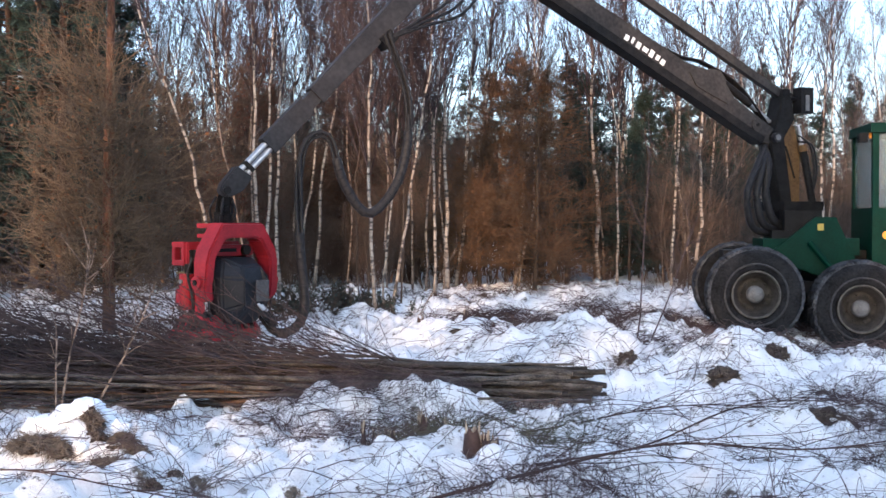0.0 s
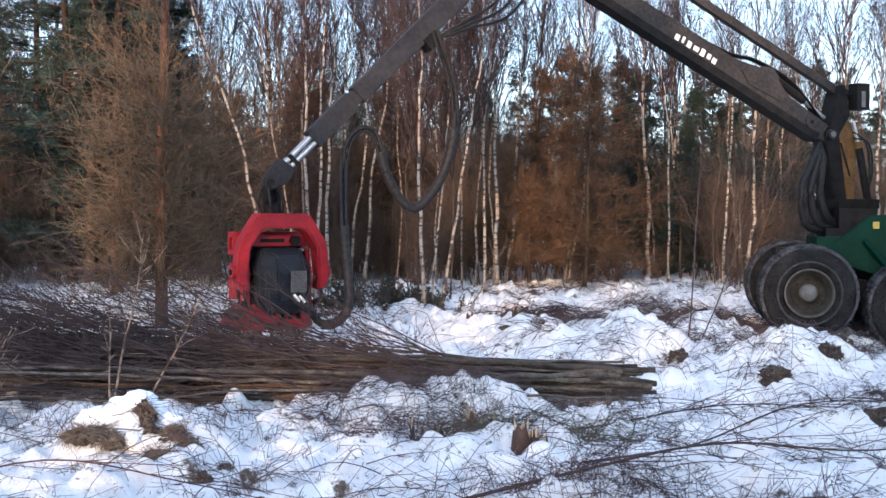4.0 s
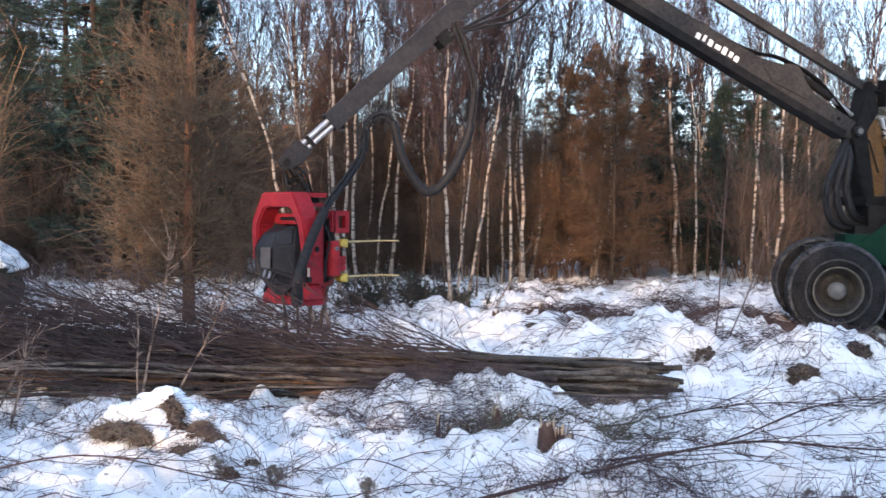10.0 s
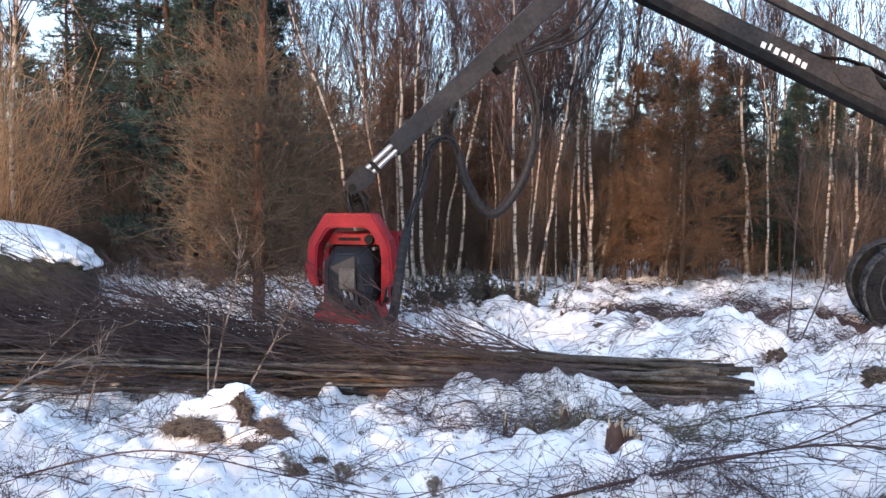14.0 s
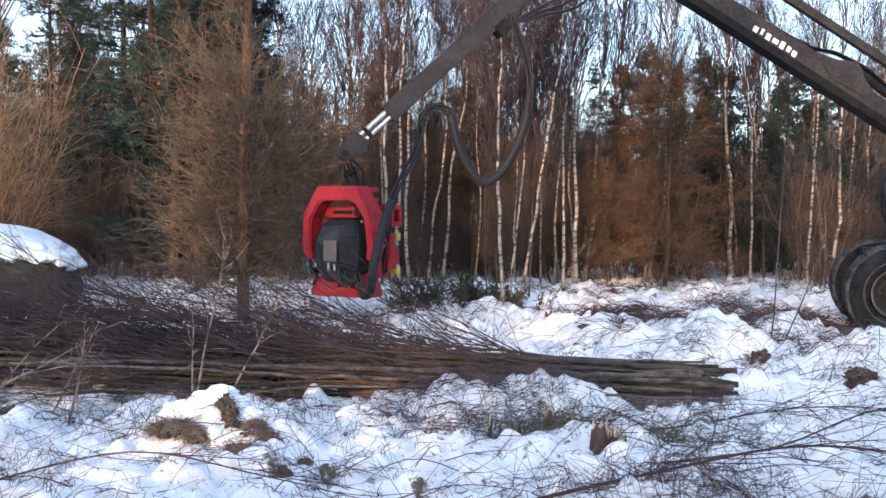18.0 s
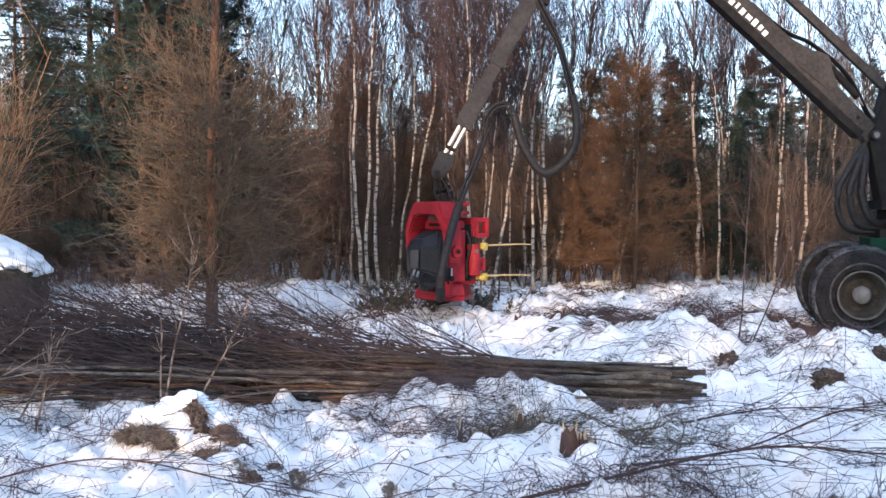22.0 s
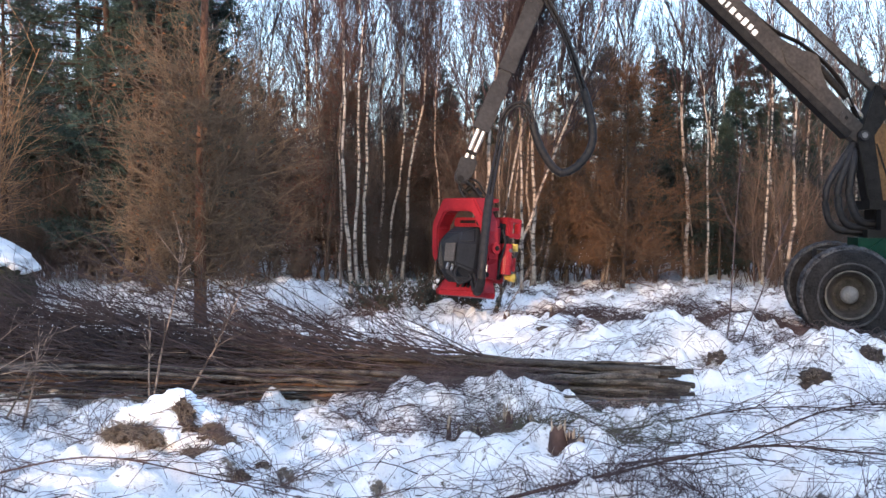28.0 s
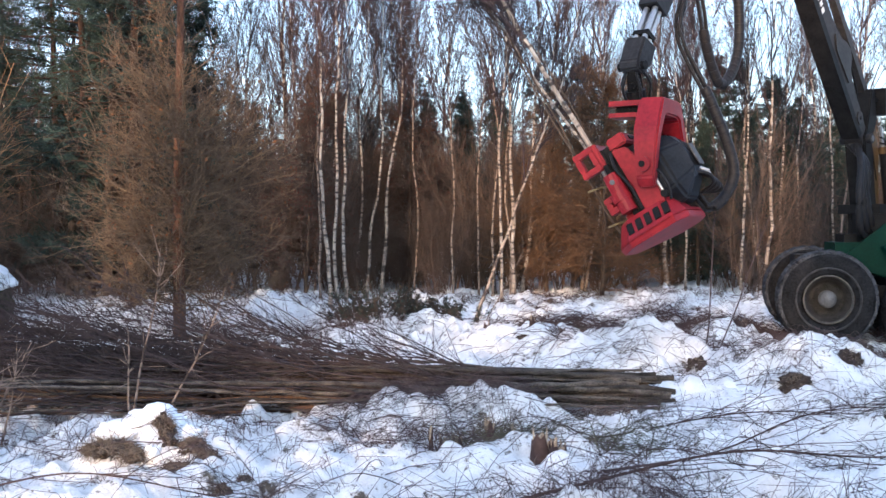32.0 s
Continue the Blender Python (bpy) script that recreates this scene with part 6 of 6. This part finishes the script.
# bearing, depth, lean, bow, girth, and the moment at which the head takes hold of it
FELLED = [(-2, 19.1, -0.056, 0.0055, 0.1, 24.5),
          (3, 19.4, 0.096, -0.0071, 0.065, 24.8),
          (-10, 19.6, 0.019, -0.0029, 0.047, 24.6),
          (18, 20.0, 0.06, -0.0007, 0.048, 25.8),
          (-16, 20.0, -0.021, 0.0002, 0.038, 26.4)]


def held_trees():
    """The birches that the head cuts and lifts; each stands at its place until then."""
    rs = np.random.RandomState(41)
    out = []
    for k, (b, d, lean, bow, girth, cut) in enumerate(FELLED):
        e = tree("cut_birch", zip(("trunk", "crown"), edge_birch(200 + k, lean, bow, girth * 0.68, 6.2 + girth * 20, 0.28, 30, 450, M_BIRCH if girth > 0.06 else M_DARK_BARK)), "slender birch gripped upright by the felling head", "tree", "cut birches in the head")
        out.append((e, rs.uniform(-0.24, 0.24), 0.58 + rs.uniform(-0.06, 0.10), set_on(*at_edge(b, d)), cut))
    return out


HELD = held_trees()
PUSHED = tree("birch", zip(("trunk", "crown"), edge_birch(200, 0.2, -0.0162, 0.058, 8.2, 0.28, 30, 450, M_BIRCH)), "white birch pushed aslant by the felling head at the wood edge", "tree")
PUSHED.matrix_basis = set_on(*at_edge(10, 19.3))


def leaning_birches():
    """Two cut birches that lean behind the head until they are let go and fall."""
    out = []
    for k, (x, y, lean, girth) in enumerate(((-1.92, 16.9, 17.4, 0.062), (-1.80, 17.2, 9.0, 0.04))):
        e = tree("leaning_birch", zip(("trunk", "crown"), edge_birch(240 + k, 0.0, 0.004, girth, 8.5, 0.45, 22, 200)), "white-barked birch leaning behind the felling head", "tree", "leaning birches")
        out.append((e, x, y, float(height(x, y)) - 0.1, lean))
    return out


LEANING = leaning_birches()


def pressed_saplings():
    """Young stems under the head, which it presses to the ground."""
    rs = np.random.RandomState(44)
    out = []
    for k in range(4):
        stem = bent(rs, np.zeros((1, 3)), [(0.02, 0, 1)], [rs.uniform(0.9, 1.3)], 7, 0, 0.05)
        q, w, _, _ = along(stem, rs, 10, 0.5, 1.0)
        tw = bent(rs, q, outward(rs, w, 0.5), rs.uniform(0.15, 0.45, 10), 4, 0.05, 0.1)
        out.append(tree("young_stem", [("stem", mesh_of("stem", *tubes(stem, np.linspace(0.028, 0.012, 7)[None], 7), M_DARK_BARK)), ("spray", mesh_of("spray", *tubes(tw, np.broadcast_to(np.linspace(0.006, 0.002, 4), (10, 4)), 4), M_BRUSH))], "dark young birch stem standing behind the pile", "sapling", "young stems under the head"))
    return out


PRESSED = pressed_saplings()


def body_pose(s):
    """The tilting frame of the head, in the head's own space: it turns about an axle across the yoke."""
    return Matrix.Translation(PIVOT) @ Matrix.Rotation(-radians(s["tilt"]), 4, "X")


def hose_line(s):
    """The hanging loop from the stick to its guide, and on to the head."""
    k = Vector((math.cos(s["be"]), math.sin(s["be"])))
    n = Vector((math.sin(s["be"]), -math.cos(s["be"])))
    A, C = k * 2.7 + n * 0.12, k * 1.08 + n * 0.35
    flat = [A, A + n * 0.40 + Vector((0.0, -0.6)), C + Vector((1.14, -0.50)), C + Vector((0.70, -1.05)), C + Vector((0.34, -0.66)), C + Vector((0.17, -0.1)), C, C + Vector((-0.2, -0.16)), C + Vector((-0.27, -0.6))]
    back = -s["out"]
    side = Vector((back.y, -back.x, 0))
    pts = [s["tip"] + back * p.x + Vector((0, 0, p.y)) + side * 0.16 for p in flat]
    h = s["grip"] @ body_pose(s)
    a = h @ Vector((0.32, -0.18, -0.44))
    f = ((h.to_3x3() @ Vector((0.7, -1, 0))).normalized() + back * 0.45).normalized()
    pts += [pts[-1].lerp(a + f * 0.50 + Vector((0, 0, 0.45)), 0.62), a + f * 0.56 + Vector((0, 0, 0.15)), a + f * 0.46 + Vector((0, 0, -0.16)), a + f * 0.2 + Vector((0, 0, -0.24)), a]
    P = spline(np.array([p[:] for p in pts]), 6)
    d = np.r_[0, np.cumsum(np.linalg.norm(np.diff(P, axis=0), axis=1))]
    g = np.linspace(0, d[-1], len(CR["hose"]) + 1)
    return np.stack([np.interp(g, d, P[:, c]) for c in range(3)], 1)


def motions():
    times = [round(0.25 * k, 2) for k in range(129)]
    st = [(t, state(t)) for t in times]
    off = Vector((-0.33, 0.0, 0.62))
    walk(CR["pillar"], [(t, s["pillar"]) for t, s in st])
    walk(CR["boom"], [(t, s["boom"]) for t, s in st])
    walk(CR["link"], [(t, Matrix.Translation(s["boom"].translation + s["out"] * off.x + Vector((0, 0, off.z))) @ s["boom"].to_3x3().to_4x4()) for t, s in st])
    walk(CR["knuckle"], [(t, Matrix.Translation(s["knee"]) @ s["pillar"].to_3x3().to_4x4()) for t, s in st])
    walk(CR["stick"], [(t, s["stick"]) for t, s in st])
    walk(CR["extension"], [(t, Matrix.Translation(s["tip"]) @ s["stick"].to_3x3().to_4x4()) for t, s in st])
    walk(CR["rotator"], [(t, s["turner"]) for t, s in st])
    lines = [(t, hose_line(s)) for t, s in st]
    for k, ob in enumerate(CR["hose"]):
        walk(ob, [(t, Matrix.Translation((P[k] + P[k + 1]) / 2) @ Vector(P[k + 1] - P[k]).to_track_quat("Z", "Y").to_matrix().to_4x4()) for t, P in lines])
    walk(HD["thing"], [(t, s["grip"]) for t, s in st])
    walk(HD["body"], [(t, body_pose(s)) for t, s in st])
    for arm, z in HD["arms"]:
        walk(arm, [(t, body_pose(s) @ pose(0.40, 0.22 - PIVOT[1], z - PIVOT[2], 0, 0, 178 - 130 * s["arms"])) for t, s in st])
    for ob, dx, dy, root, cut in HELD:
        took = state(cut + 0.6)["grip"].to_euler().z
        hold = Matrix.Translation((dx, dy, -0.42)) @ Matrix.Rotation(-took, 4, "Z")

        def stands(t):
            q = state(t)
            home = q["grip"] @ body_pose(q) @ hold
            g = min(1.0, max(0.0, (t - cut) / 0.6))
            g = g * g * (3 - 2 * g)
            return Matrix.LocRotScale(root.translation.lerp(home.translation, g), root.to_quaternion().slerp(home.to_quaternion(), g), None)
        walk(ob, [(t, stands(t)) for t in times])
    # one birch is only pushed aside and is left leaning
    root = PUSHED.matrix_basis.copy()
    aside = Matrix.Translation((0.26, -0.1, 0)) @ Matrix.Translation(root.translation) @ pose(0, 0, 0, 0, 11.5, 0) @ Matrix.Translation(-root.translation) @ root
    walk(PUSHED, [(0.0, root), (25.3, root), (26.4, aside), (32.0, aside)])
    for ob, x, y, z, lean in LEANING:
        fall = [(0.0, lean), (17.45, lean), (17.6, lean + 8), (17.75, lean + 28), (17.9, lean + 54), (18.0, 84.0), (32.0, 84.0)]
        walk(ob, [(t, Matrix.Translation((x, y, z)) @ pose(0, 0, 0, 0, 0, 24) @ pose(0, 0, 0, 0, -a, 0)) for t, a in fall])
    for k, ob in enumerate(PRESSED):
        x, y = -2.2 + 0.13 * k, 15.6 + 0.1 * (k % 2)
        z = float(height(x, y)) - 0.05
        walk(ob, [(0.0, pose(x, y, z, 0, 2 * k - 3, 0)), (12.0, pose(x, y, z, 0, 2 * k - 3, 0)), (13.0, pose(x, y, z, 0, -45, 8 * k)), (14.0, pose(x, y, z, 0, -86, 8 * k)), (32.0, pose(x, y, z, 0, -86, 8 * k))])


motions()
